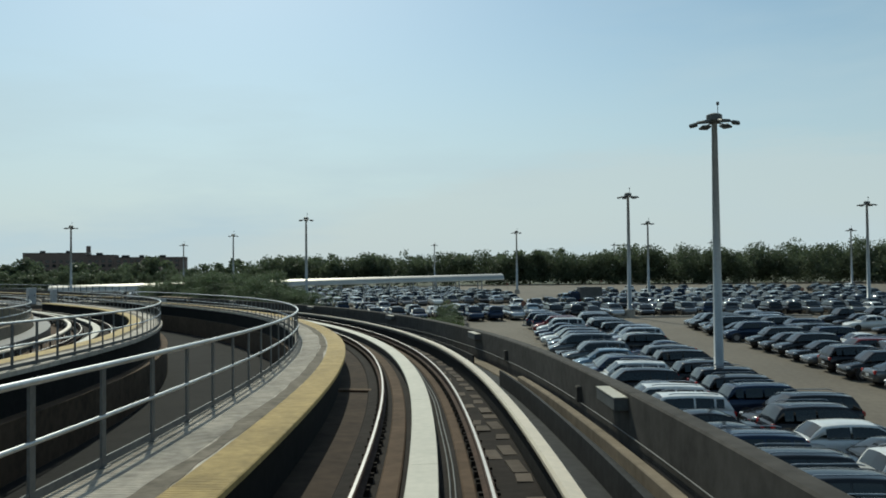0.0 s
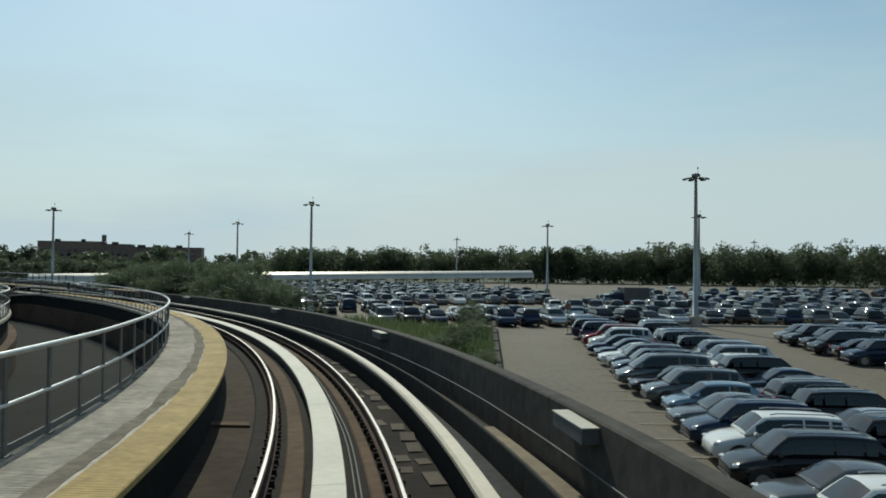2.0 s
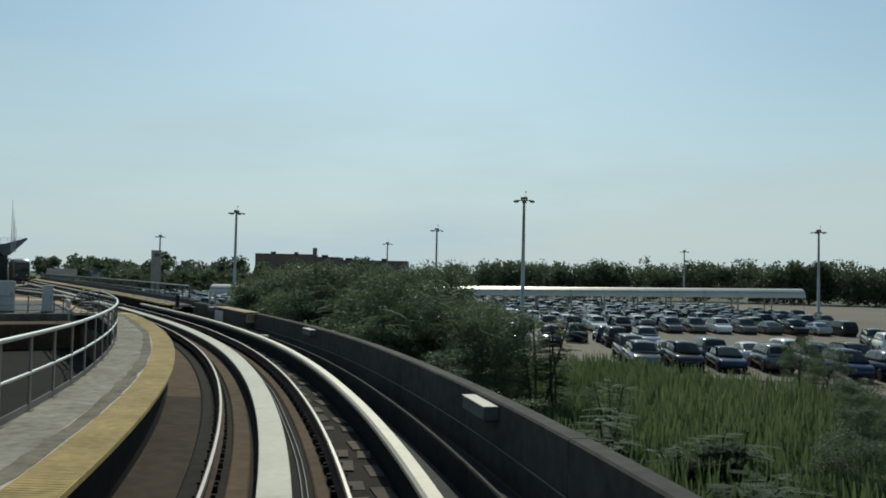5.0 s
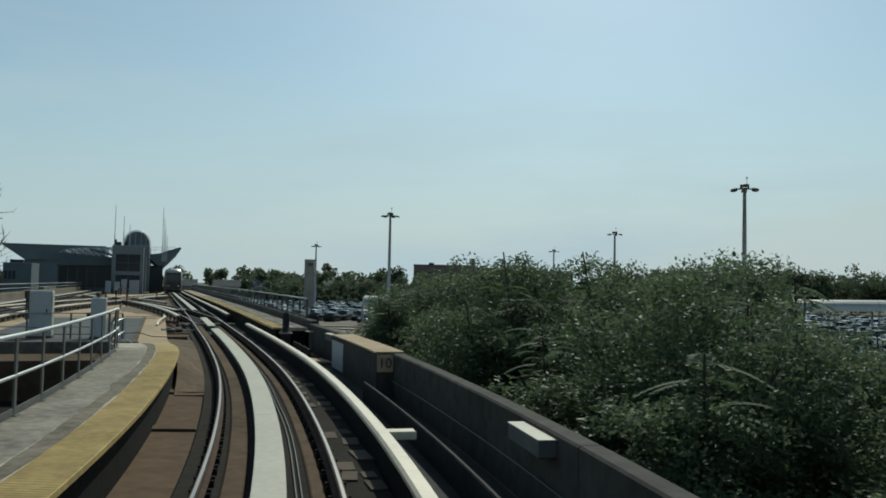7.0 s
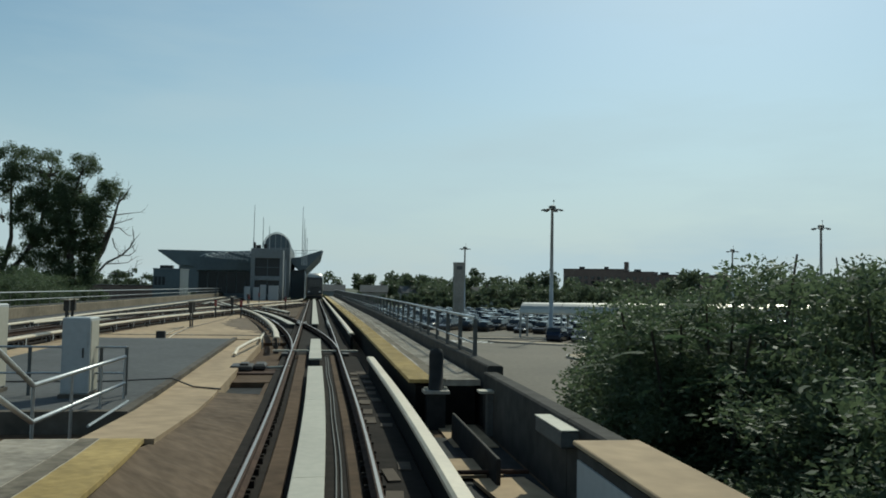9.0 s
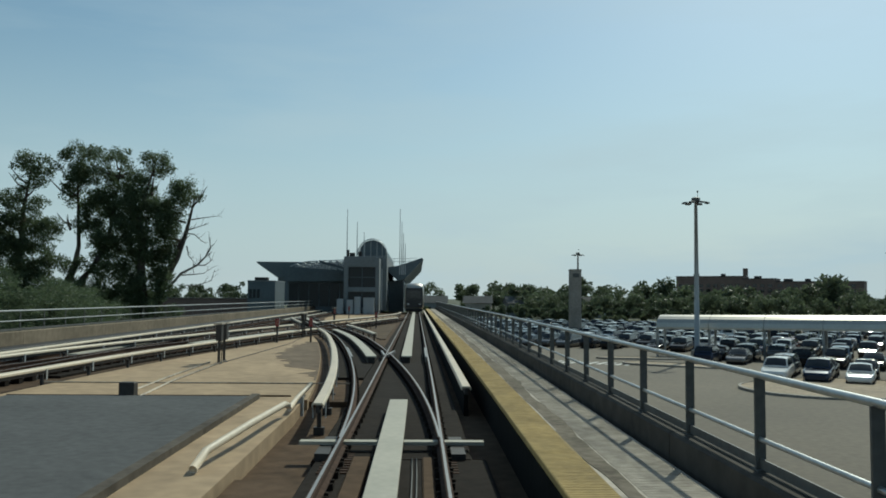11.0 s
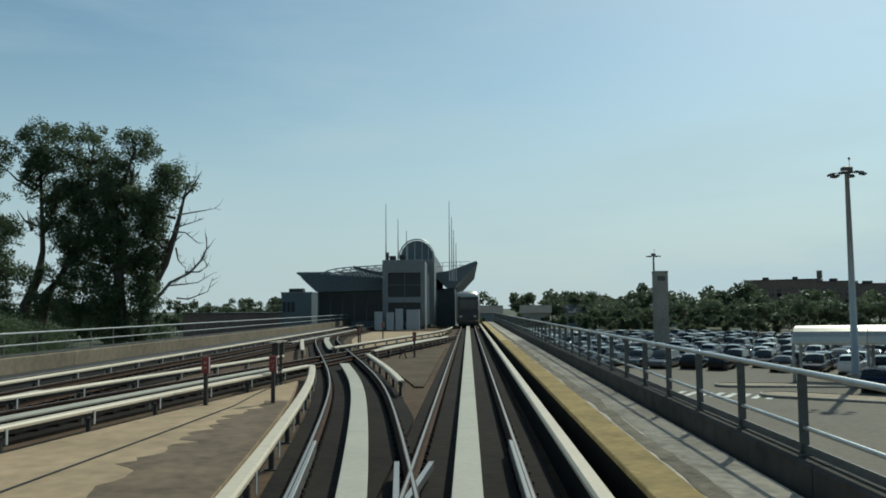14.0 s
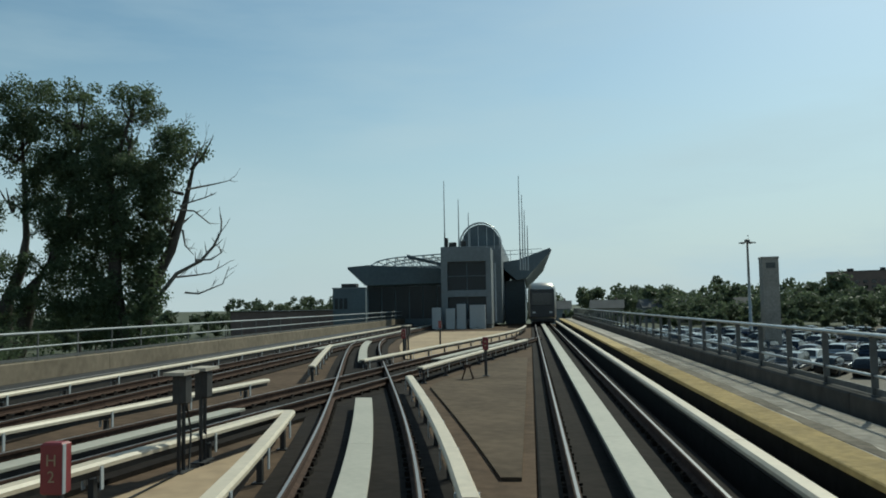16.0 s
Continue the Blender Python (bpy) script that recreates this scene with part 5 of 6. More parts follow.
# big old tree by the far parapet, with its dead limbs
def old_tree():
    t = thing("tree", "large old poplar tree with dead bare limbs on one side", "tree", Matrix.Translation(at(S0 + 54, -31.7, GROUND)))
    r = random.Random(3)
    s = Soup()
    stems = [((-3.4, 0, 0), (-3.2, 0.3, 6.5), (-2.0, 0.5, 10.8), (-2.2, 0, 19.5)), ((-3.2, 0, 0), (-1.5, 0.5, 7.5), (1.2, 0, 12), (2.2, 0, 19.5)),
             ((5.2, 0.5, 0), (6.4, 0.5, 7.2), (8.6, 0.6, 12.2), (9.4, 0.8, 16.0)), ((5.0, 0, 0), (4.6, -0.5, 8), (4.2, -0.5, 14), (5.6, 0, 19.3)), ((-9, 0, 0), (-8.5, 1, 8), (-7.4, 0, 14), (-6.8, 0, 18.5)), ((-14, 0, 0), (-14.5, 1, 8), (-14, 0, 13), (-13.5, 0, 17.5))]
    ends = []
    for p in stems:
        pts = [Vector(q) for q in p]
        s.tube([pts[0], pts[0].lerp(pts[1], 0.5) + Vector((0.2, 0, 0)), pts[1], pts[1].lerp(pts[2], 0.5) + Vector((0.2, 0.2, 0)), pts[2], pts[3]], [0.6, 0.5, 0.42, 0.34, 0.22, 0.05], 8)
        for k in range(8):
            base = pts[1].lerp(pts[3], r.uniform(0.3, 0.95))
            e = base + Vector((r.uniform(-2.2, 1.6), r.uniform(-2, 2), r.uniform(0.6, 2.2)))
            s.tube([base, base.lerp(e, 0.5) + Vector((0, 0, -0.3)), e], [0.14, 0.08, 0.02], 5)
    part("trunk", s.mesh("trunk", M_BARK, True), t, "dark stems of the tree")
    # masses of leaves: centre, height, half width, half height; each a heap of ragged clumps
    cs, rs = [], []
    for x, z, a, b, n in ((-2.3, 19.2, 1.9, 1.9, 42), (-1.4, 16.4, 1.9, 1.7, 30), (1.7, 19.0, 1.9, 1.7, 38), (1.0, 16.0, 2.2, 1.8, 34), (5.5, 19.2, 1.3, 1.0, 20), (4.2, 17.0, 1.4, 1.4, 22), (8.4, 16.2, 1.3, 1.1, 26), (6.8, 14.8, 1.5, 1.3, 26),
                          (4.6, 13.2, 2.8, 2.6, 90), (3.0, 15.0, 2.2, 1.6, 36), (7.0, 13.2, 1.6, 1.4, 26), (3.2, 11.0, 3.0, 2.0, 60), (0.2, 14.2, 1.8, 1.6, 26), (2.6, 7.2, 2.6, 1.8, 46), (-1.6, 8.0, 1.4, 1.6, 18), (1.6, 12.6, 2.2, 2.0, 36), (6.6, 11.4, 1.2, 1.9, 26), (1.4, 9.4, 2.4, 2.0, 40), (4.8, 9.0, 1.8, 1.8, 30), (-1.0, 13.4, 1.2, 1.2, 14), (-6.6, 18.4, 1.7, 1.8, 30), (-7.6, 15.0, 2.2, 2.0, 36), (-5.6, 12.0, 1.6, 1.5, 20),
                          (-13, 17.0, 2.8, 2.4, 44), (-11.5, 12.6, 2.8, 2.6, 44), (-8, 9.5, 2.4, 2.0, 30), (-14.5, 8.5, 3.0, 2.6, 36), (-5.0, 5.6, 2.0, 1.6, 24), (-0.5, 5.4, 2.6, 1.6, 32), (3.2, 5.4, 2.0, 1.6, 26), (-10.0, 5.0, 3.0, 2.0, 34), (-16, 4.5, 3.0, 2.2, 26), (-6.2, 9.4, 1.7, 1.7, 34), (-7.6, 12.2, 1.6, 1.6, 30), (-5.4, 7.0, 1.6, 1.4, 28), (-4.6, 12.6, 0.9, 1.0, 12), (-7.6, 7.2, 1.6, 1.4, 24), (6.3, 8.8, 1.1, 1.9, 24), (6.6, 6.4, 1.0, 1.3, 14), (5.0, 4.6, 1.8, 1.4, 26), (7.6, 3.9, 1.2, 1.0, 16), (-4.0, 9.8, 0.9, 1.0, 12), (-9.6, 14.0, 2.0, 2.2, 30), (-10.4, 10.8, 2.2, 2.0, 36), (-8.4, 7.4, 2.4, 1.8, 36), (-12.5, 7.0, 2.4, 2.0, 30)):
        for _ in range(n):
            g, q = r.uniform(0, 2 * math.pi), r.random() ** 0.4
            cs.append((x + a * q * math.cos(g), r.uniform(-1, 1) * a * 0.9, z + b * q * math.sin(g)))
            rs.append(r.uniform(0.35, 0.95))
    v, f = leaf_cloud(cs, rs, 175000, 0.11, 5, 0.85)
    part("crown", cloud_mesh("crown", v, f, M_LEAF), t, "ragged crown with gaps")
    bare = [((7.0, 6.6), (8.4, 8.2), (9.8, 9.0), (10.7, 9.9), (11.1, 10.8), (10.8, 11.6)), ((9.8, 9.0), (10.9, 9.0), (11.3, 9.5), (11.2, 10.3)), ((8.2, 8.0), (9.5, 8.1), (10.6, 8.2), (11.2, 8.9)), ((8.9, 7.0), (9.9, 6.9), (11.4, 7.5), (11.5, 8.6)),
            ((8.6, 12.2), (9.7, 12.1), (10.4, 11.4), (11.0, 11.2)), ((9.0, 10.9), (9.3, 9.9), (9.9, 9.3)), ((8.8, 12.4), (9.5, 12.6), (10.2, 13.0), (11.0, 13.2)), ((9.0, 13.6), (10.5, 13.9), (12.0, 14.0)), ((9.3, 15.2), (10.3, 16.2), (10.6, 17.6)),
            ((8.6, 16.6), (8.8, 17.6), (9.2, 18.4)), ((7.6, 16.4), (7.3, 17.4), (7.5, 18.3)), ((5.4, 15.6), (6.0, 17.2), (6.4, 18.1)), ((6.2, 16.0), (6.9, 17.2), (7.0, 18.2)), ((4.4, 16.2), (4.7, 17.4), (5.4, 18.0))]
    for k, line in enumerate(bare):
        d, y = Soup(), r.uniform(-0.6, 0.6)
        pts = [Vector((x, y + 0.35 * i * r.uniform(-1, 1), z)) for i, (x, z) in enumerate(line)]
        rad = 0.15 if k == 0 else 0.075 if k < 8 else 0.045
        d.tube(pts, [rad * (1 - 0.75 * i / (len(pts) - 1)) for i in range(len(pts))], 6)
        for i in range(1, len(pts)):
            for _ in range(3):
                q, v = pts[i - 1].lerp(pts[i], r.random()), Vector((r.uniform(-0.2, 0.9), r.uniform(-0.6, 0.6), r.uniform(-0.2, 0.9)))
                d.tube([q, q + v * 0.5, q + v * 0.9 + Vector((0, 0, r.uniform(-0.15, 0.3)))], [rad * 0.32, rad * 0.2, rad * 0.08], 4)
        part("dead_limb", d.mesh("dead_limb", M_DEAD, True), t, "bare grey dead wood")
    return t


old_tree().matrix_basis = Matrix.Translation(at(S0 + 54, -31.7, GROUND)) @ pose(0, 0, 0, 0, 0, turn_at(200))

near_trees = [tree("bushy green tree at the edge of the tracks", 9.0, 3.2, 11 + k, 2600, 0.3, 1.5, M_LEAF, 0.22) for k in range(3)]
far_trees = [tree("broad green tree in the distance", 11.0, 4.5, 31 + k, 1500, 0.55, 2.0, M_LEAF_F, 0.3) for k in range(4)]
for k, (t, p) in enumerate(zip(near_trees + far_trees, ((-118, 82), (-126, 92), (-110, 74), (-180, 330), (-100, 345), (20, 345), (90, 330)))):
    t.matrix_basis = pose(p[0], p[1], GROUND, 0, 0, 50 * k)
r = random.Random(21)


def scatter(models, pts):
    for x, y, sc in pts:
        o = copy_thing(r.choice(models), pose(x, y, gz(x, y) - 0.1, 0, 0, r.uniform(0, 360)))
        o.scale = (sc * r.uniform(0.9, 1.2), sc * r.uniform(0.9, 1.2), sc)


# trees that stand above the woods behind the car park
scatter(far_trees, [(-170 + 48 * i + r.uniform(-14, 14), 314 + r.uniform(0, 16), r.uniform(0.95, 1.2)) for i in range(9)])
scatter(far_trees, [(r.uniform(120, 240), r.uniform(200, 300), r.uniform(1.0, 1.3)) for i in range(8)])
scatter(far_trees, [(r.uniform(-300, -190), r.uniform(300, 380), r.uniform(0.75, 1.05)) for i in range(10)])
scatter(near_trees, [(-135 - 6 * i + r.uniform(-2, 2), 98 + 5.0 * i + r.uniform(-6, 2), r.uniform(0.5, 0.95)) for i in range(10)])
scatter(far_trees, [(-190 - 9 * i, 110 + 12 * i + r.uniform(-20, 20), r.uniform(0.4, 0.7)) for i in range(16)])


def belt(label, path, height, depth, clumps, leaves, size, seed):
    """A band of woods along a path, leafy from the ground to an uneven skyline."""
    rr = random.Random(seed)
    cs, rs = [], []
    for _ in range(clumps):
        f = rr.random() * (len(path) - 1)
        k = int(f)
        p = Vector(path[k]).lerp(Vector(path[k + 1]), f - k) + Vector((rr.uniform(-1, 1), rr.uniform(-1, 1))) * depth
        top = height * (0.86 + 0.14 * math.sin(f * 9.1 + seed) * math.sin(f * 23.7)) * rr.uniform(0.86, 1.0)
        rad = rr.uniform(0.11, 0.24) * height
        cs.append((p.x, p.y, gz(p.x, p.y) + rad * 0.5 + (top - rad * 1.3) * rr.random() ** 0.8))
        rs.append(rad)
    v_, f_ = leaf_cloud(cs, rs, leaves, size, seed, 0.85)
    return tagged(part("woods", cloud_mesh("woods", v_, f_, M_LEAF_F)), label, "woods", kind="stuff")


belt("belt of green woods behind the car park", [(-80, 318), (0, 320), (60, 318), (190, 300), (260, 240)], 15.0, 9, 1700, 135000, 0.5, 9)
belt("belt of green woods in front of a brick building", [(-260, 352), (-225, 330), (-150, 318), (-76, 318)], 10.2, 8, 560, 46000, 0.45, 10)
belt("tall dark woods beside the car park", [(62, 312), (110, 300), (170, 270), (215, 225)], 17.5, 9, 420, 60000, 0.45, 14)
belt("distant belt of woods on the skyline", [(-900, 430), (-400, 470), (0, 520), (400, 500), (900, 420)], 21, 20, 500, 40000, 1.3, 19)
belt("woods between the car park and a brick building", [(-236, 322), (-196, 290), (-150, 284), (-95, 304)], 9.4, 7, 380, 40000, 0.42, 23)
belt("low scrub along the edge of the car park", [(-330, 262), (-240, 268), (-190, 272), (-150, 270), (-95, 288), (-60, 300)], 5.0, 3, 260, 26000, 0.4, 41)
belt("green woods beyond the far parapet", [(-132, 60), (-150, 92), (-185, 130), (-240, 185), (-330, 260)], 7.5, 6, 170, 22000, 0.5, 29)

# thicket of tall weedy saplings under the parapet
def on_ground(q):
    return Matrix.Translation((q.x, q.y, gz(q.x, q.y) - 0.1))


def sapling(seed, height, fronds):
    rr = random.Random(seed)
    t = thing("sapling", "tall weedy sapling with long feathered leaves beside the viaduct", "sapling", group="thicket by the viaduct")
    s, vs, fs = Soup(), [], []
    for k in range(3):
        lean = Vector((rr.uniform(-0.9, 0.9), rr.uniform(-0.9, 0.9), height * rr.uniform(0.75, 1.0)))
        s.tube([(0, 0, -0.2), lean * 0.5 + Vector((rr.uniform(-0.2, 0.2), 0, 0)), lean], [0.06, 0.04, 0.015], 5)
        for i in range(fronds):
            base = lean * rr.uniform(0.25, 1.0)
            g = rr.uniform(0, 2 * math.pi)
            out = Vector((math.cos(g), math.sin(g), rr.uniform(0.0, 0.7))).normalized()
            L = rr.uniform(0.5, 0.95)
            side = out.cross(Vector((0, 0, 1))).normalized()
            for j in range(8):
                f = 0.2 + 0.8 * j / 8
                q = base + out * L * f + Vector((0, 0, -0.45 * L * f * f))
                for sg in (1, -1):
                    tip = q + side * sg * 0.17 * (1.1 - 0.5 * f) + out * 0.09 + Vector((0, 0, -0.06))
                    w = out * 0.032
                    k0 = len(vs)
                    vs += [q, q.lerp(tip, 0.5) - w, tip, q.lerp(tip, 0.5) + w]
                    fs.append((k0, k0 + 1, k0 + 2, k0 + 3))
    part("stem", s.mesh("stem", M_BARK, True), t)
    part("leaves", mesh("leaves", vs, fs, M_SUMAC), t, "long feathered green leaves")
    return t


def shrub(seed, height, spread_, leaves):
    """A dense wild tree, leafy from the ground up."""
    rr = random.Random(seed)
    t = thing("shrub_tree", "dense dark green wild tree crowding against the viaduct", "shrub", group="thicket by the viaduct")
    s_, ends = limbs(rr, height * 0.9, spread_, 8, 0.11)
    while len(ends) < 95:
        g, q = rr.uniform(0, 2 * math.pi), rr.random() ** 0.5
        z = height * rr.uniform(0.1, 0.95)
        wide = spread_ * float(np.interp(z / height, (0, 0.4, 0.75, 1), (0.75, 1.0, 0.8, 0.3)))
        ends.append(Vector((math.cos(g) * q * wide, math.sin(g) * q * wide, z)))
    part("trunk", s_.mesh("trunk", M_BARK, True), t)
    v_, f_ = leaf_cloud([tuple(e) for e in ends], [rr.uniform(0.28, 0.62) for _ in ends], leaves, 0.055, seed, 0.8)
    part("crown", cloud_mesh("crown", v_, f_, M_LEAF), t, "dense small leaves")
    return t


saplings = [sapling(50 + k, 5.6, 46) for k in range(4)]
shrubs = [shrub(70 + k, 7.2, 1.8, 12500) for k in range(4)]
for k, t in enumerate(saplings):
    t.matrix_basis = on_ground(at(82.5 + 2.3 * k, 7.4 + 0.9 * (k % 2)))
for k, t in enumerate(shrubs):
    t.matrix_basis = on_ground(at(83.0 + 2.2 * k, 9.0 - 1.2 * (k % 2))) @ Matrix.Diagonal((1.1, 1.1, 0.9, 1))


def tall(s):
    """How far the thicket rises along the line."""
    return float(np.interp(s, (48, 62, 66, 68.5, 71, 77, 80, 86, 90, 94, 100, 106), (0.22, 0.28, 0.42, 0.74, 0.86, 0.92, 0.92, 0.89, 0.85, 0.78, 0.74, 0.6)))


for i in range(150):
    s_ = 57 + 47 * r.random() ** 0.85
    d_ = 5.2 + r.random() * float(np.interp(s_, (57, 66, 72, 84, 104), (4, 6, 9, 8, 6)))
    q = at(s_, d_)
    if q.x > -4.5 - (q.y - 37.9) * 0.24 or d_ < 5.2 + 0.45 * (s_ - 90):
        continue
    o = copy_thing(r.choice(shrubs), on_ground(at(s_, d_)) @ pose(0, 0, 0, 0, 0, r.uniform(0, 360)))
    h = tall(s_) * r.uniform(0.72, 1.06) * (0.8 if d_ < 6.5 else 1.0)
    o.scale = (r.uniform(0.85, 1.2),) * 2 + (h,)
for i in range(60):
    s_ = 57 + 47 * r.random() ** 0.85
    d_ = 6.2 + max(0, 0.4 * (s_ - 90)) + r.random() * 7.5
    o = copy_thing(r.choice(saplings), on_ground(at(s_, d_)) @ pose(0, 0, 0, 0, 0, r.uniform(0, 360)))
    o.scale = (r.uniform(0.9, 1.3),) * 2 + (tall(s_) * r.uniform(1.0, 1.36),)
for x, y, h in ((-4.0, 77, 0.3), (-3.0, 80, 0.36), (-2.2, 85, 0.32), (-1.6, 90, 0.3), (-1.8, 96, 0.4), (-1.2, 72, 0.26), (-3.8, 68, 0.34), (-2.5, 101, 0.42), (-1.2, 65, 0.28)):
    o = copy_thing(r.choice(shrubs), pose(x, y, gz(x, y) - 0.1, 0, 0, r.uniform(0, 360)))
    o.scale = (0.62, 0.62, h)
for s_, d_, h in ((133, -17.6, 0.9), (136, -19.5, 1.0), (140, -21.5, 1.02), (145, -22.5, 0.92), (150, -24, 0.85), (138, -24.5, 1.1), (156, -25, 0.8), (130, -20, 0.95)):
    o = copy_thing(r.choice(shrubs), on_ground(at(s_, d_)) @ pose(0, 0, 0, 0, 0, r.uniform(0, 360)))
    o.scale = (1.35, 1.35, h)
rg = np.random.RandomState(4)
# grassy bank between parapet and car park
N_G = 90000
gs, gd = rg.uniform(18, 82, N_G), 3.6 + 40 * rg.uniform(0, 1, N_G) ** 1.3
pts = []
for s_, d_ in zip(gs, gd):
    q = at(s_, d_)
    if q.x < -0.5 and q.y < min(104.5, 104.5 - 0.75 * (q.x + 14)) + (8 if q.x < -14 else 0):
        pts.append(q)
pts = np.array([(q.x, q.y, gz(q.x, q.y)) for q in pts])
n = len(pts)
g = rg.uniform(0, 6.28, n)
hgt = rg.uniform(0.5, 1.45, n)
wd = np.stack([np.cos(g), np.sin(g), 0 * g], 1) * 0.07
up = np.stack([rg.normal(0, 0.18, n), rg.normal(0, 0.18, n), hgt], 1)
v = np.stack([pts - wd, pts + wd, pts + up + wd * 0.2, pts + up - wd * 0.2], 1).reshape(-1, 3)
tagged(part("tall_grass", cloud_mesh("tall_grass", v, np.arange(4 * n).reshape(-1, 4), M_GRASS)), "tall yellow-green grass on the bank", "grass", kind="stuff")
bank_wall = thing("retaining_wall", "low dark concrete retaining wall beside the car park", "wall", kind="structure")
for k in range(11):
    y0 = 38 + 6.0 * k
    box("wall_panel", (-0.45, -0.1, y0, y0 + 5.98, gz(0, y0) - 0.3, gz(0, y0 + 3) + 0.75), M_WALLD, bank_wall, bevel=0.03)

# brick building far beyond the car park
bb = thing("brick_building", "long brown brick building with a chimney on the skyline", "building", pose(-307, 562, GROUND, 0, 0, 14))
box("chimney", (40.2, 42.8, 5, 7.5, 21.2, 26.0), M_BRICK, bb)
pane = Soup().box(-1.2, 1.2, -0.12, 0.0, 0, 2.0).mesh("window", M_GLASS)
for x0, x1, h in ((0, 41, 20.8), (41.1, 60, 19.2), (60.1, 108, 17.4)):
    box("wall", (x0, x1, 0, 18, 0, h), M_BRICK, bb)
    box("roof", (x0 - 0.2, x1 + 0.2, -0.3, 18.3, h, h + 0.4), M_DARK, bb)
    for k in range(int((x1 - x0) / 4.4)):
        for z in (7, 11, 14.0):
            part("window", pane, bb, m=pose(x0 + 2.6 + 4.4 * k, 0, z))
for x, w_, h in ((10, 3, 21.2), (27, 2.4, 21.2), (47, 4, 19.6), (64, 5, 17.8), (76, 3, 17.8), (90, 4, 17.8)):
    box("plant_unit", (x, x + w_, 4, 7, h, h + 1.5), M_DARK, bb)
for x, y, turn, w_, m in ((-222, 286, 40, 9, M_CONC), (-212, 296, 52, 8, M_STNC), (-201, 300, 38, 10, M_CONC), (-190, 307, 44, 7, M_CAB), (-236, 280, 46, 8, M_STNC)):
    hs = thing("house", "small pale house with a pitched dark roof beyond the car park", "house", pose(x, y, GROUND, 0, 0, turn), group="houses beyond the car park")
    box("wall", (-w_ / 2, w_ / 2, 0, 8, 0, 4.4), m, hs)
    v_ = [(px, py, pz) for px in (-w_ / 2 - 0.4, w_ / 2 + 0.4) for py, pz in ((-0.5, 4.3), (8.5, 4.3), (4, 6.7))]
    part("roof", mesh("roof", v_, [(0, 1, 2), (3, 5, 4), (0, 2, 5, 3), (1, 4, 5, 2), (0, 3, 4, 1)], M_MEMB), hs, "pitched dark roof")
    for q in (-w_ / 4, w_ / 4):
        part("window", Soup().box(-0.55, 0.55, -0.06, 0.0, 1.4, 2.8).mesh("window", M_GLASS), hs, m=pose(q, 0, 0))
    box("chimney", (w_ / 4, w_ / 4 + 0.6, 4.5, 5.2, 5.5, 7.4), M_BRICK, hs)
tw = thing("apartment_tower", "pale apartment towers far off on the skyline", "apartment tower", pose(-170, 1500, -3, 0, 0, 0))
box("wall", (-13, 0, 0, 12, 0, 33), M_CONC, tw)
box("wall", (3, 12, 0, 12, 0, 29), M_CONC, tw)
pil = thing("ventilation_tower", "tall grey concrete pylon standing in the car park", "pylon", pose(-112.5, 192.5, GROUND, 0, 0, turn_at(200)))
box("shaft", (-0.85, 0.85, -0.7, 0.7, 0, 10.4), M_CONC, pil, bevel=0.08)
box("cap", (-0.9, 0.9, -0.75, 0.75, 10.3, 10.55), M_CONC, pil, bevel=0.05)
box("louvre", (-0.5, 0.5, -0.74, -0.68, 9.3, 9.9), M_POST, pil, "grey louvre near the top")

rv, rf = [], []
for i in range(56):
    s_ = 106 + 2.0 * i
    for k in range(9):
        near = 5.2 + 1.2 * max(0.0, 112 - s_)
        q = at(s_, near + (34 - near) * k / 8)
        rv.append((q.x, q.y, gz(q.x, q.y) + 0.07))
for i in range(55):
    rf += [(9 * i + k, 9 * i + k + 1, 9 * i + 10 + k, 9 * i + 9 + k) for k in range(8)]
tagged(part("access_road", mesh("access_road", rv, rf, M_ASPHALT)), "worn asphalt road beside the viaduct", "road", kind="structure")

# ---------------------------------------------------------------- equipment of the yard
def yard(a, d, z=0.0, turn=0.0):
    return put(S0 + a, d, z, turn)


FLOOR = -0.2
# grey membrane roof let into the slab, with a kerb
roof = thing("roof_slab", "dark grey membrane roof slab with a low kerb", "roof slab", kind="structure")
run("membrane", rect(-8.2, -3.12, -0.42, -0.11), 88.9, 106.9, M_MEMB, roof)
run("kerb", rect(-3.12, -2.96, -0.42, -0.06), 88.7, 106.9, M_CONC_D, roof)
run("kerb", rect(-8.2, -3.12, -0.42, -0.06), 88.7, 88.9, M_CONC_D, roof)

for a, d, w, h in ((-27.35, -4.3, 0.24, 1.44), (-26.85, -6.2, 0.36, 1.65)):
    c = thing("signal_cabinet", "pale grey metal signal cabinet standing in the yard", "signal cabinet", yard(a, d, -0.1), group="signal cabinets")
    box("body", (-w, w, -0.3, 0.3, 0.06, h), M_CAB, c, bevel=0.02)
    box("door", (-w + 0.04, w - 0.04, -0.315, -0.3, 0.14, h - 0.08), M_CAB, c)
    box("side_panel", (w, w + 0.012, -0.26, 0.26, 0.1, h - 0.06), M_LIM, c, "bright side panel")
    box("handle", (w * 0.5, w * 0.6, -0.34, -0.315, h * 0.5, h * 0.62), M_DARK, c)
    box("plinth", (-w - 0.03, w + 0.03, -0.33, 0.33, -0.02, 0.06), M_CONC_D, c)


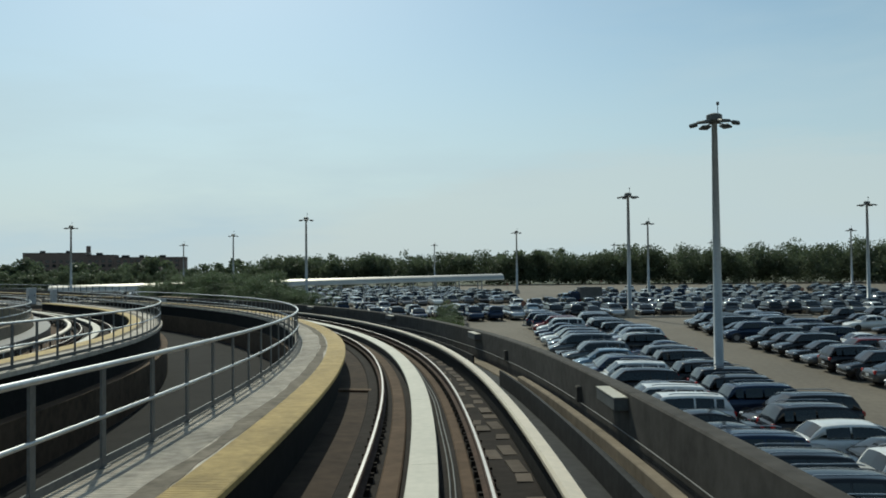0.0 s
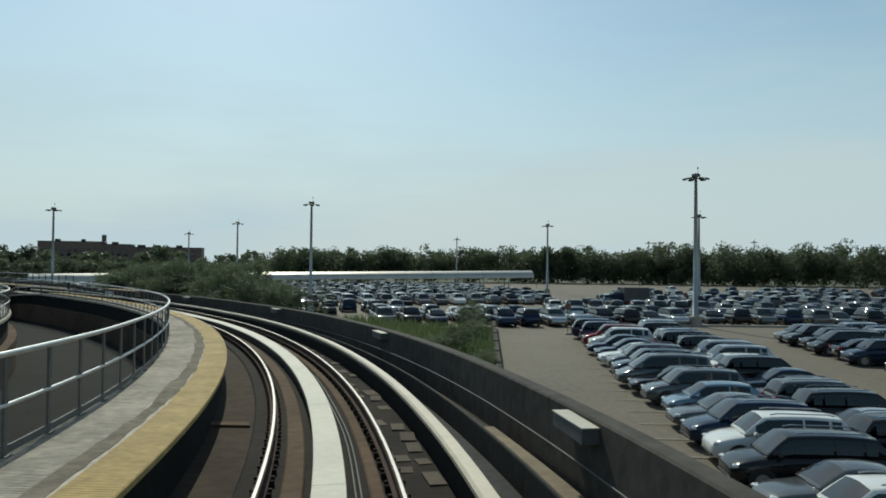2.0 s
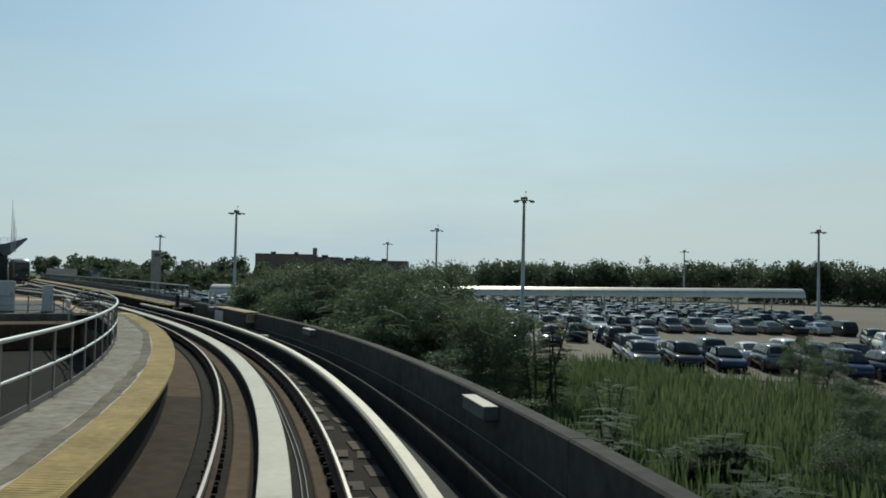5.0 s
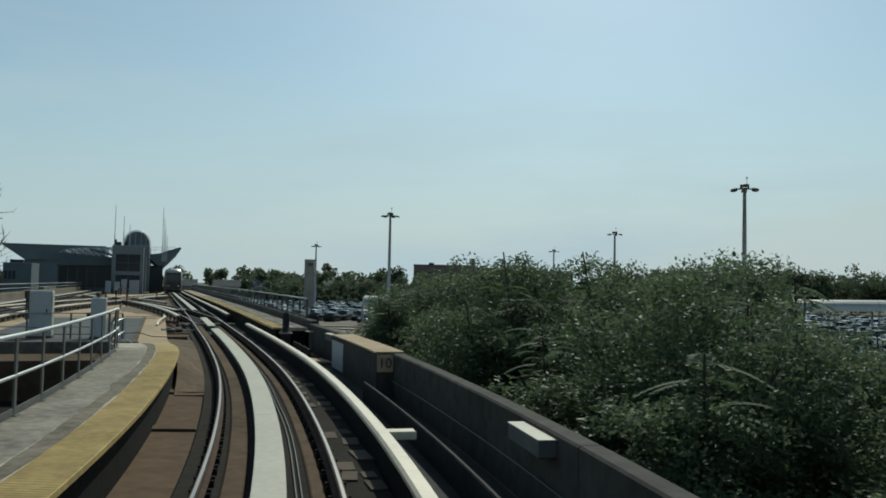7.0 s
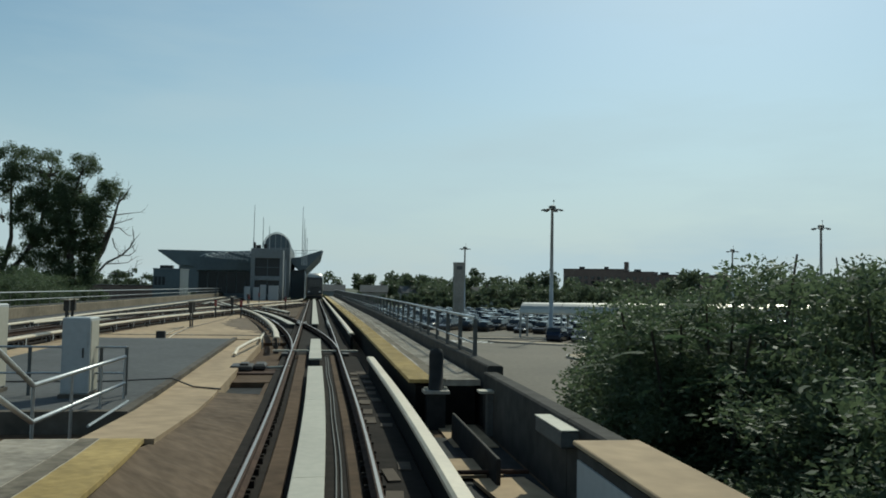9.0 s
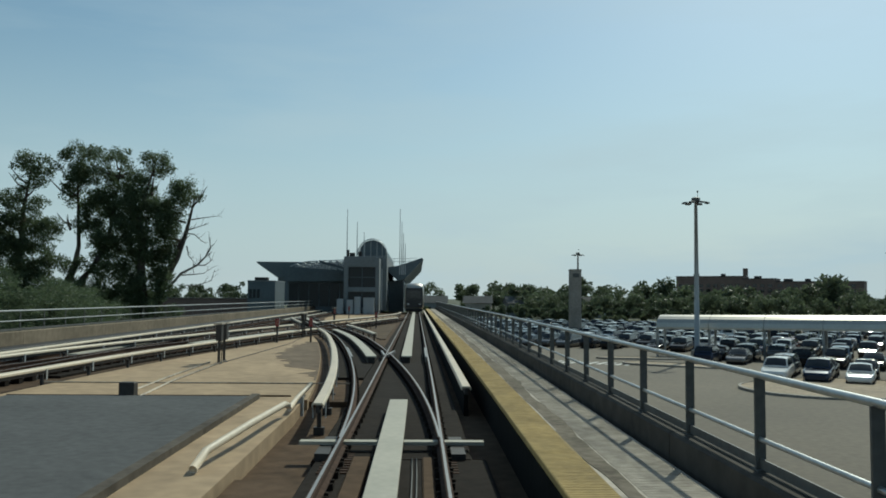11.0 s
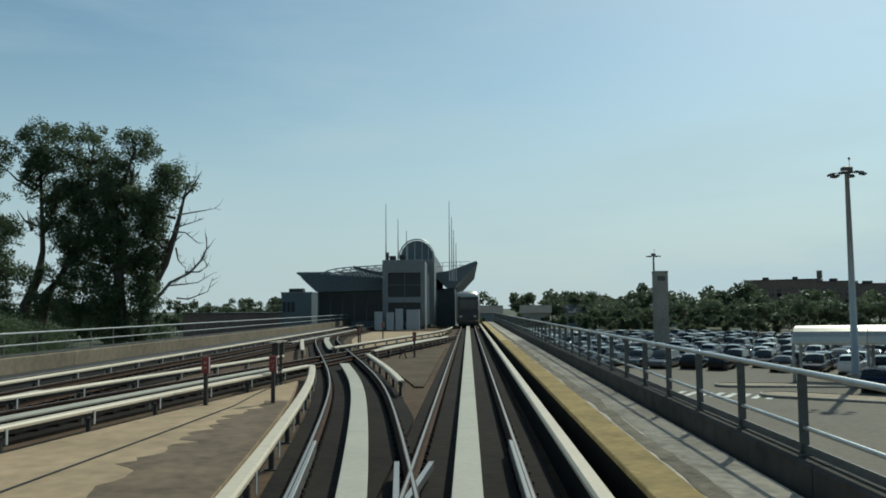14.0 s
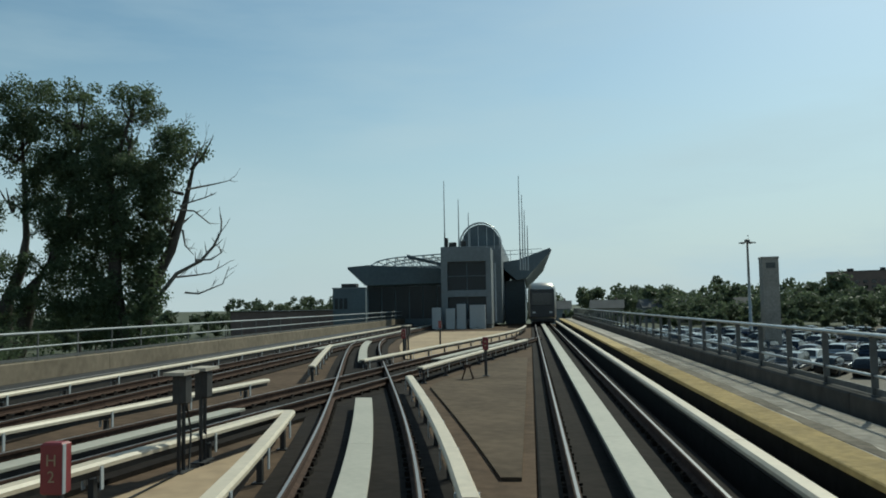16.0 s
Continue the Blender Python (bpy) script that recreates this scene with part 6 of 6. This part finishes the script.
def h_frame(a, d, height=1.3, half=0.09):
    """Two slim pairs of posts, each carrying a small dark box under a flat pale hood."""
    t = thing("post_frame", "slim dark steel post frame carrying two small junction boxes", "post frame", yard(a, d, FLOOR - 0.005, 90), group="post frames")
    for q, w in ((-0.35, 0.07), (0.35, 0.07)):
        for k in (-w, w):
            part("post", Soup().tube([(q + k, 0, 0), (q + k, 0, height - 0.1)], 0.028, 6).mesh("post", M_DARK), t)
        box("junction_box", (q - half, q + half, -0.1, 0.08, height - 0.2 - 3.0 * half, height - 0.1), M_DARK, t, bevel=0.015)
        box("side_plate", (q + half + 0.001, q + half + 0.014, -0.08, 0.06, height - 0.15 - 3.0 * half, height - 0.15), M_CAB, t, "pale side plate")
        box("hood", (q - 0.24, q + 0.24, -0.14, 0.14, height - 0.09, height - 0.05), M_WALK, t, "flat pale hood")
        box("foot", (q - 0.18, q + 0.18, -0.1, 0.1, 0, 0.02), M_DARK, t)
    part("cable", Soup().tube([(-0.25, -0.03, height - 0.5), (-0.18, -0.06, 0.5), (-0.2, -0.04, 0.02)], 0.014, 5).mesh("cable", M_BLACK, True), t)
    return t


h_frame(-2.05, -6.0, 1.35, 0.14)
h_frame(15.1, -5.7, 1.35)
h_frame(-12.9, -8.6, 1.6)
h_frame(40.5, -6.6, 1.3)


def marker(a, d, height, material=M_RED, letters=""):
    t = thing("marker_post", "dark post with a red enamel marker box on top", "marker post", yard(a, d, FLOOR - 0.02), group="marker posts")
    box("post", (-0.042, 0.042, -0.042, 0.042, 0, height - 0.28), M_DARK, t)
    plate_ = box("marker", (-0.085, 0.085, -0.06, 0.06, height - 0.38, height), material, t, "red enamel box", bevel=0.015)
    box("edge_plate", (0.086, 0.092, -0.058, -0.02, height - 0.37, height - 0.01), M_CAB, t, "pale edge plate")
    for k, z in enumerate((0.13, 0.25)):
        if letters:
            txt_ = bpy.data.curves.new("letter", "FONT")
            txt_.body, txt_.size, txt_.align_x, txt_.align_y, txt_.extrude = letters[k], 0.12, "CENTER", "CENTER", 0.002
            txt_.materials.append(M_SLAB)
            part("letter", txt_, t, "pale letter", m=pose(0, -0.063, height - z, 90))
        else:
            box("bar", (-0.03, 0.03, -0.066, -0.06, height - z - 0.02, height - z + 0.02), M_SLAB, t, "faded pale bar")
    box("foot", (-0.1, 0.1, -0.1, 0.1, 0, 0.02), M_DARK, t)
    return t


marker(10.2, -4.68, 1.15, M_RED, "H2")
marker(9.9, -6.22, 1.15)
marker(29.0, -2.5, 1.15)
for a, d, h in ((37.0, -6.2, 1.2), (48.5, -6.0, 1.3)):
    marker(a, d, h)
st_box = thing("trestle", "small rusty steel trestle standing on the slab", "trestle", yard(28.4, -3.0, -0.25))
for q in (-1, 1):
    part("leg", Soup().tube([(0.16 * q, -0.1, 0), (0.05 * q, 0, 0.35)], 0.02, 5).tube([(0.16 * q, 0.1, 0), (0.05 * q, 0, 0.35)], 0.02, 5).mesh("leg", M_RUST), st_box)
box("head", (-0.1, 0.1, -0.06, 0.06, 0.33, 0.42), M_RUST, st_box)

# conduits over the slab
for pts, rad, m, label in (
        ([(-11.0, -6.05), (-7.1, -6.23), (-2.1, -6.37)], 0.027, M_WALK, "pale dusty conduit lying on the slab"),
        ([(-11.0, -5.6), (-7.8, -5.85), (-1.4, -6.0)], 0.027, M_WALK, "pale dusty conduit lying on the slab"),
        ([(-1.5, -5.9), (0.5, -5.8), (5.0, -5.6), (9.6, -5.45), (12.0, -5.6), (14.6, -5.65)], 0.012, M_BLACK, "black cable lying on the slab"),
        ([(-8.2, -9.0), (-8.2, -5.6), (-8.2, -1.3)], 0.017, M_WALK, "thin pale pipe across the slab"),
        ([(-10.8, -8.5), (-10.8, -5.6), (-10.75, -2.4)], 0.018, M_RUST, "rusty pipe across the slab"),
        ([(-25.3, -8.0), (-25.2, -4.3), (-25.2, -3.0), (-25.7, -2.5), (-26.1, -1.9)], 0.016, M_BLACK, "black cable trailing over the kerb")):
    c = tagged(part("conduit", Soup().tube([at(S0 + a, d, FLOOR + 0.02 if a > -12.6 else -0.09 if d < -3.2 else -0.03 if d < -2.8 else -0.14) for a, d in pts], rad, 6).mesh("conduit", m, True)), label, "conduit")
jb = thing("junction_box", "small dark junction box on the slab where conduits end", "junction box", yard(-11.1, -5.8, FLOOR))
box("body", (-0.16, 0.16, -0.12, 0.12, 0, 0.34), M_DARK, jb, bevel=0.015)
ramp = thing("conduit_elbow", "fat pale conduit bending up beside the power rail", "conduit")
part("pipe", Soup().tube([at(S0 - 18.6, -2.35, -0.1), at(S0 - 18.2, -2.3, 0.05), at(S0 - 16.4, -2.1, 0.12), at(S0 - 14.2, -1.98, 0.1), at(S0 - 13.9, -1.96, 0.04)], 0.055, 8).mesh("pipe", M_COVER, True), ramp)
ramp2 = thing("conduit_elbow", "fat pale conduit dropping from the power rail", "conduit")
part("pipe", Soup().tube([at(S0 - 13.7, -1.97, -0.05), at(S0 - 12.6, -2.0, 0.0), at(S0 - 10.2, -2.04, 0.02)], 0.05, 8).mesh("pipe", M_COVER, True), ramp2)
part("support", Soup().box(-0.06, 0.06, -0.06, 0.06, -0.42, -0.04).mesh("support", M_CAB), ramp2, m=put(S0 - 12.0, -2.01))

# switch machine, rods and pit
sm = thing("switch_machine", "low dark greasy switch machine on a flat plate beside the rail", "switch machine", put(97.0, -1.72, -0.3) @ Matrix.Diagonal((1.12, 1.7, 1.3, 1)))
box("plate", (-0.6, 0.62, -0.5, 0.55, 0.0, 0.035), M_RUST, sm)
box("case", (-0.4, 0.1, -0.25, 0.25, 0.035, 0.14), M_DARK, sm, bevel=0.02)
box("motor", (0.12, 0.4, -0.15, 0.3, 0.035, 0.17), M_DARK, sm, bevel=0.05)
box("cover", (-0.2, 0.0, -0.14, 0.14, 0.14, 0.18), M_DARK, sm, bevel=0.015)
part("drive_rod", Soup().tube([(0.4, 0, 0.08), (0.95, 0, 0.1)], 0.03, 6).mesh("drive_rod", M_LIM), sm)
rod = thing("switch_rod", "pale cross bar tying the switch rails", "switch rod", put(S0 - 16.6, 0, -0.12))
box("bar", (-1.35, 1.35, -0.09, 0.09, -0.03, 0.02), M_LIM, rod)
for q in (-0.95, 0.95):
    box("rod_plate", (q - 0.1, q + 0.1, -0.7, 0.7, -0.14, -0.04), M_DARK, rod)
gr = Soup()
for k in range(9):
    gr.box(-0.2, 0.2, -0.035 + 0.16 * k, 0.035 + 0.16 * k, -0.2, -0.12)
part("slide_plate", gr.mesh("slide_plate", M_RUST), rod, m=pose(0.72, -1.5, 0))
part("slide_plate", gr.mesh("slide_plate", M_RUST), rod, m=pose(-0.72, -1.5, 0))
pit = thing("bed_pit", "dark open pit in the track bed with a steel lip", "pit", put(93.5, -1.55), kind="structure")
box("floor", (-0.4, 0.39, -1.1, 1.1, -0.416, -0.412), M_PANEL, pit)
box("lip", (-0.4, 0.39, -1.12, -1.05, -0.42, -0.28), M_RUST, pit)
for s, d0, d1 in ((72.3, -1.95, -1.05), (10.8, -1.85, -0.95), (24.5, -1.9, -1.1), (76.8, -1.9, -1.0)):
    run("cross_beam", rect(d0, d1, -0.42, -0.25, 0.02), s, s + 0.35, M_BED_L, guideway, "low concrete beam across the bed")
run("edge_line", rect(-1.32, -1.24, -0.42, -0.292), 60, 92, M_BED, guideway)

# stair opening at the walkway's end, with its handrails
stair = thing("stair_railing", "galvanised handrails round the stair at the walkway's end", "railing", kind="structure")
for k in (1.0, 0.5):
    part("handrail", Soup().tube([at(83.75, -3.2, 0.4 + 0.95 * k), at(86.25, -3.6, -0.3 + 0.95 * k), at(90.5, -3.42, -0.3 + 0.95 * k)], 0.034, 8).mesh("handrail", M_GALV, True), stair)
for s, d in ((86.25, -3.6), (87.7, -3.54), (89.1, -3.48), (90.5, -3.42)):
    part("post", Soup().tube([at(s, d, -0.44), at(s, d, 0.65)], 0.026, 6).mesh("post", M_GALV), stair)
part("toe_rail", Soup().tube([at(86.6, -3.0, 0.06), at(90.3, -3.3, -0.12)], 0.022, 6).mesh("toe_rail", M_GALV), stair)
guard = thing("guard_railing", "galvanised guard railing across the roof slab", "railing", kind="structure")
for z in (0.78, 0.3):
    part("handrail", Soup().tube([at(91.0, -3.5, z), at(91.0, -8.0, z)], 0.022, 6).mesh("handrail", M_GALV), guard)
for d in (-3.5, -3.95, -5.2, -6.6, -8.0):
    part("post", Soup().box(-0.03, 0.03, -0.015, 0.015, -0.12, 0.78).mesh("post", M_POST), guard, m=put(91.0, d))
steps = thing("stair", "short steep concrete stair dropping beside the walkway", "stair", kind="structure")
for k in range(3):
    run("step", rect(-3.5, -2.9, -0.46, 0.06 - 0.17 * k, 0.01), 85.22 + 0.3 * k, 85.51 + 0.3 * k, M_CONC_D, steps)

# thicker piece of parapet with the number plate and end posts
thick = thing("parapet_pier", "thick parapet pier with tan coping and a pale side panel", "parapet pier", kind="structure")
run("pier", rect(2.52, 2.898, -1.2, 0.54), 76.3, 82.3, M_WALLD, thick)
run("coping", rect(2.5, 3.16, 0.562, 0.60, 0.01), 76.4, 82.4, M_SLAB, thick, "tan concrete coping")
run("pale_panel", rect(2.5, 2.518, -0.3, 0.45), 80.6, 82.25, M_CAB, thick, "pale grey panel")
plate = thing("number_plate_sign", "tan square sign plate with the dark number 10", "sign", put(76.29, 2.71, 0.35))
box("plate", (-0.175, 0.175, -0.012, 0.0, -0.18, 0.18), M_SLAB, plate)
txt = bpy.data.curves.new("digits", "FONT")
txt.body, txt.size, txt.align_x, txt.align_y, txt.extrude = "10", 0.3, "CENTER", "CENTER", 0.003
txt.materials.append(M_DARK)
part("digits", txt, plate, m=pose(0, -0.016, 0, 90))
bl = thing("buffer_post", "stout black rubber-capped post on a bolted base", "post", put(88.95, 2.06, 0.2))
part("body", Soup().tube([(0, 0, 0.05), (0, 0, 0.66), (0, 0, 0.74), (0, 0, 0.76)], [0.125, 0.125, 0.1, 0.04], 14).mesh("body", M_PANEL, True), bl)
box("base_plate", (-0.22, 0.22, -0.2, 0.2, 0.0, 0.05), M_CONC, bl, "pale base")
box("pedestal", (-0.16, 0.16, -0.12, 0.14, -0.62, 0.0), M_PANEL, bl)
for q in (-0.17, 0.17):
    box("bolt", (q - 0.03, q + 0.03, -0.03, 0.03, 0.05, 0.1), M_LIM, bl)
wb = thing("wall_bracket", "pale steel bracket with a flat top fixed to the parapet", "bracket", put(88.2, 2.86, 0.0))
box("arm", (-0.06, 0.06, -0.08, 0.08, -0.4, 0.3), M_POST, wb)
box("top", (-0.2, 0.1, -0.14, 0.14, 0.3, 0.34), M_LIM, wb)
tray = thing("cable_tray", "tan open cover plates over the cable channel", "cover plate", put(85.6, 2.2, -0.36))
box("plate", (-0.45, 0.2, -0.5, 0.5, 0, 0.04), M_SLAB, tray)
box("plate", (-0.3, 0.35, -1.9, -0.7, 0.0, 0.05), M_SLAB, tray, m=pose(0, 0, 0, 0, 0, 6))
part("pipe", Soup().tube([(-0.4, -0.6, 0.1), (0.5, -0.6, 0.1)], 0.03, 6).mesh("pipe", M_RUST), tray)
brk = thing("rail_bracket", "cream end bracket sticking out from the power rail", "bracket", put(69.3, 1.68, 0.1))
box("plate", (-0.2, 0.2, -0.12, 0.12, -0.05, 0.06), M_COVER, brk, bevel=0.01)
run("floor_plate", rect(2.1, 2.8, -0.41, -0.385), 87.2, 89.15, M_SLAB, guideway, "tan concrete floor under the walkway's end")
run("drain_slot", rect(2.905, 2.975, -0.42, 0.3), 89.2, 205, M_PANEL, guideway)

# marks and signs of the car park
marks = thing("bay_line", "worn white bay lines painted on the asphalt", "road marking", kind="structure")
bay = Soup().box(0, 4.9, -0.05, 0.05, 0, 0.006).mesh("line", M_WORN)
y = 29.4
while y < 97:
    part("line", bay, marks, m=pose(5.4, y - 1.35, gz(7, y) + 0.012))
    y += 2.75
kerb = thing("kerb_island", "low pale kerb island at the end of the parking rows", "kerb", kind="structure")
box("kerb", (6.0, 17.5, 98.6, 99.2, gz(6, 99) - 0.1, gz(6, 99) + 0.16), M_CONC, kerb, bevel=0.04)
box("kerb", (18.5, 42.0, 108.9, 109.5, gz(20, 109) - 0.1, gz(20, 109) + 0.2), M_CONC, kerb, bevel=0.04)
for x, y in ((6.2, 98.9), (-2.2, 103.5), (24, 130), (52, 136), (10, 205), (36, 225)):
    sg = thing("road_sign", "small round red road sign on a thin post", "road sign", pose(x, y, gz(x, y)), group="car park signs")
    part("post", Soup().tube([(0, 0, 0), (0, 0, 2.6)], 0.035, 6).mesh("post", M_POST), sg)
    part("disc", Soup().tube([(0, -0.05, 2.45), (0, -0.02, 2.45)], 0.3, 8).mesh("disc", M_SIGN), sg, "weathered red disc")
truck = thing("box_truck", "small grey box truck with a dull blue cab among parked cars", "truck", pose(20.6, 149.8, gz(20, 148), 0, 0, 188))
box("cargo_box", (-2.6, 1.2, -1.05, 1.05, 0.75, 2.85), M_MEMB, truck, bevel=0.06)
box("roller_door", (-2.62, -2.6, -0.9, 0.9, 0.85, 2.65), M_CAB, truck, "pale roller door")
box("cab", (1.25, 2.9, -0.95, 0.95, 0.5, 2.15), PAINT["dark_blue"], truck, bevel=0.22)
box("windscreen", (2.68, 2.91, -0.8, 0.8, 1.3, 1.95), M_GLASS, truck, bevel=0.05)
box("bumper", (2.85, 3.0, -0.95, 0.95, 0.4, 0.65), M_TRIM, truck, bevel=0.04)
for x in (-1.7, 2.1):
    for q in (-0.9, 0.9):
        part("wheel", Soup().tube([(x, q - 0.13, 0.42), (x, q + 0.13, 0.42)], 0.42, 14).mesh("wheel", M_BLACK), truck)

walk_marks = thing("crosswalk", "worn white crossing stripes painted on the road", "road marking", kind="structure")
for k in range(9):
    x, y = -84.2 + 0.82 * k, 151.7 + 0.26 * k
    box("stripe", (-0.2, 0.2, -1.4, 1.4, 0.085, 0.092), M_PAINT, walk_marks, m=pose(x, y, gz(x, y), 0, 0, 17))


def kerb_loop(label, x, y, turn, half, wide):
    """A pale kerb with round ends about a paved island."""
    t = thing("kerb_island", label, "kerb", pose(x, y, gz(x, y), 0, 0, turn), kind="structure")
    ring = []
    for k in range(24):
        g = 2 * math.pi * k / 24
        ring.append((math.copysign(half - wide, math.cos(g)) + wide * math.cos(g), wide * math.sin(g)))
    inner = [(px * (1 - 0.18 / half), py * (1 - 0.18 / wide)) for px, py in ring]
    vs = [(*p, z) for p, z in [(p, -0.1) for p in ring] + [(p, 0.22) for p in ring] + [(p, 0.24) for p in inner] + [(p, 0.16) for p in inner]]
    part("kerb", mesh("kerb", vs, [(24 * j + k, 24 * j + (k + 1) % 24, 24 * j + 24 + (k + 1) % 24, 24 * j + 24 + k) for j in range(3) for k in range(24)], M_CONC), t)
    part("paving", mesh("paving", [(*p, 0.2) for p in inner], [tuple(range(24))], M_STAIN), t, "tan paved surface")


kerb_loop("low pale kerb island beside the light mast", -74.0, 155.6, 12, 5.0, 1.6)
kerb_loop("low pale kerb island at the parking rows", -80.4, 161.5, 40, 5.2, 1.2)
kerb_loop("broad pale kerb island on the asphalt", -56.8, 146.0, 80, 7.0, 5.2)
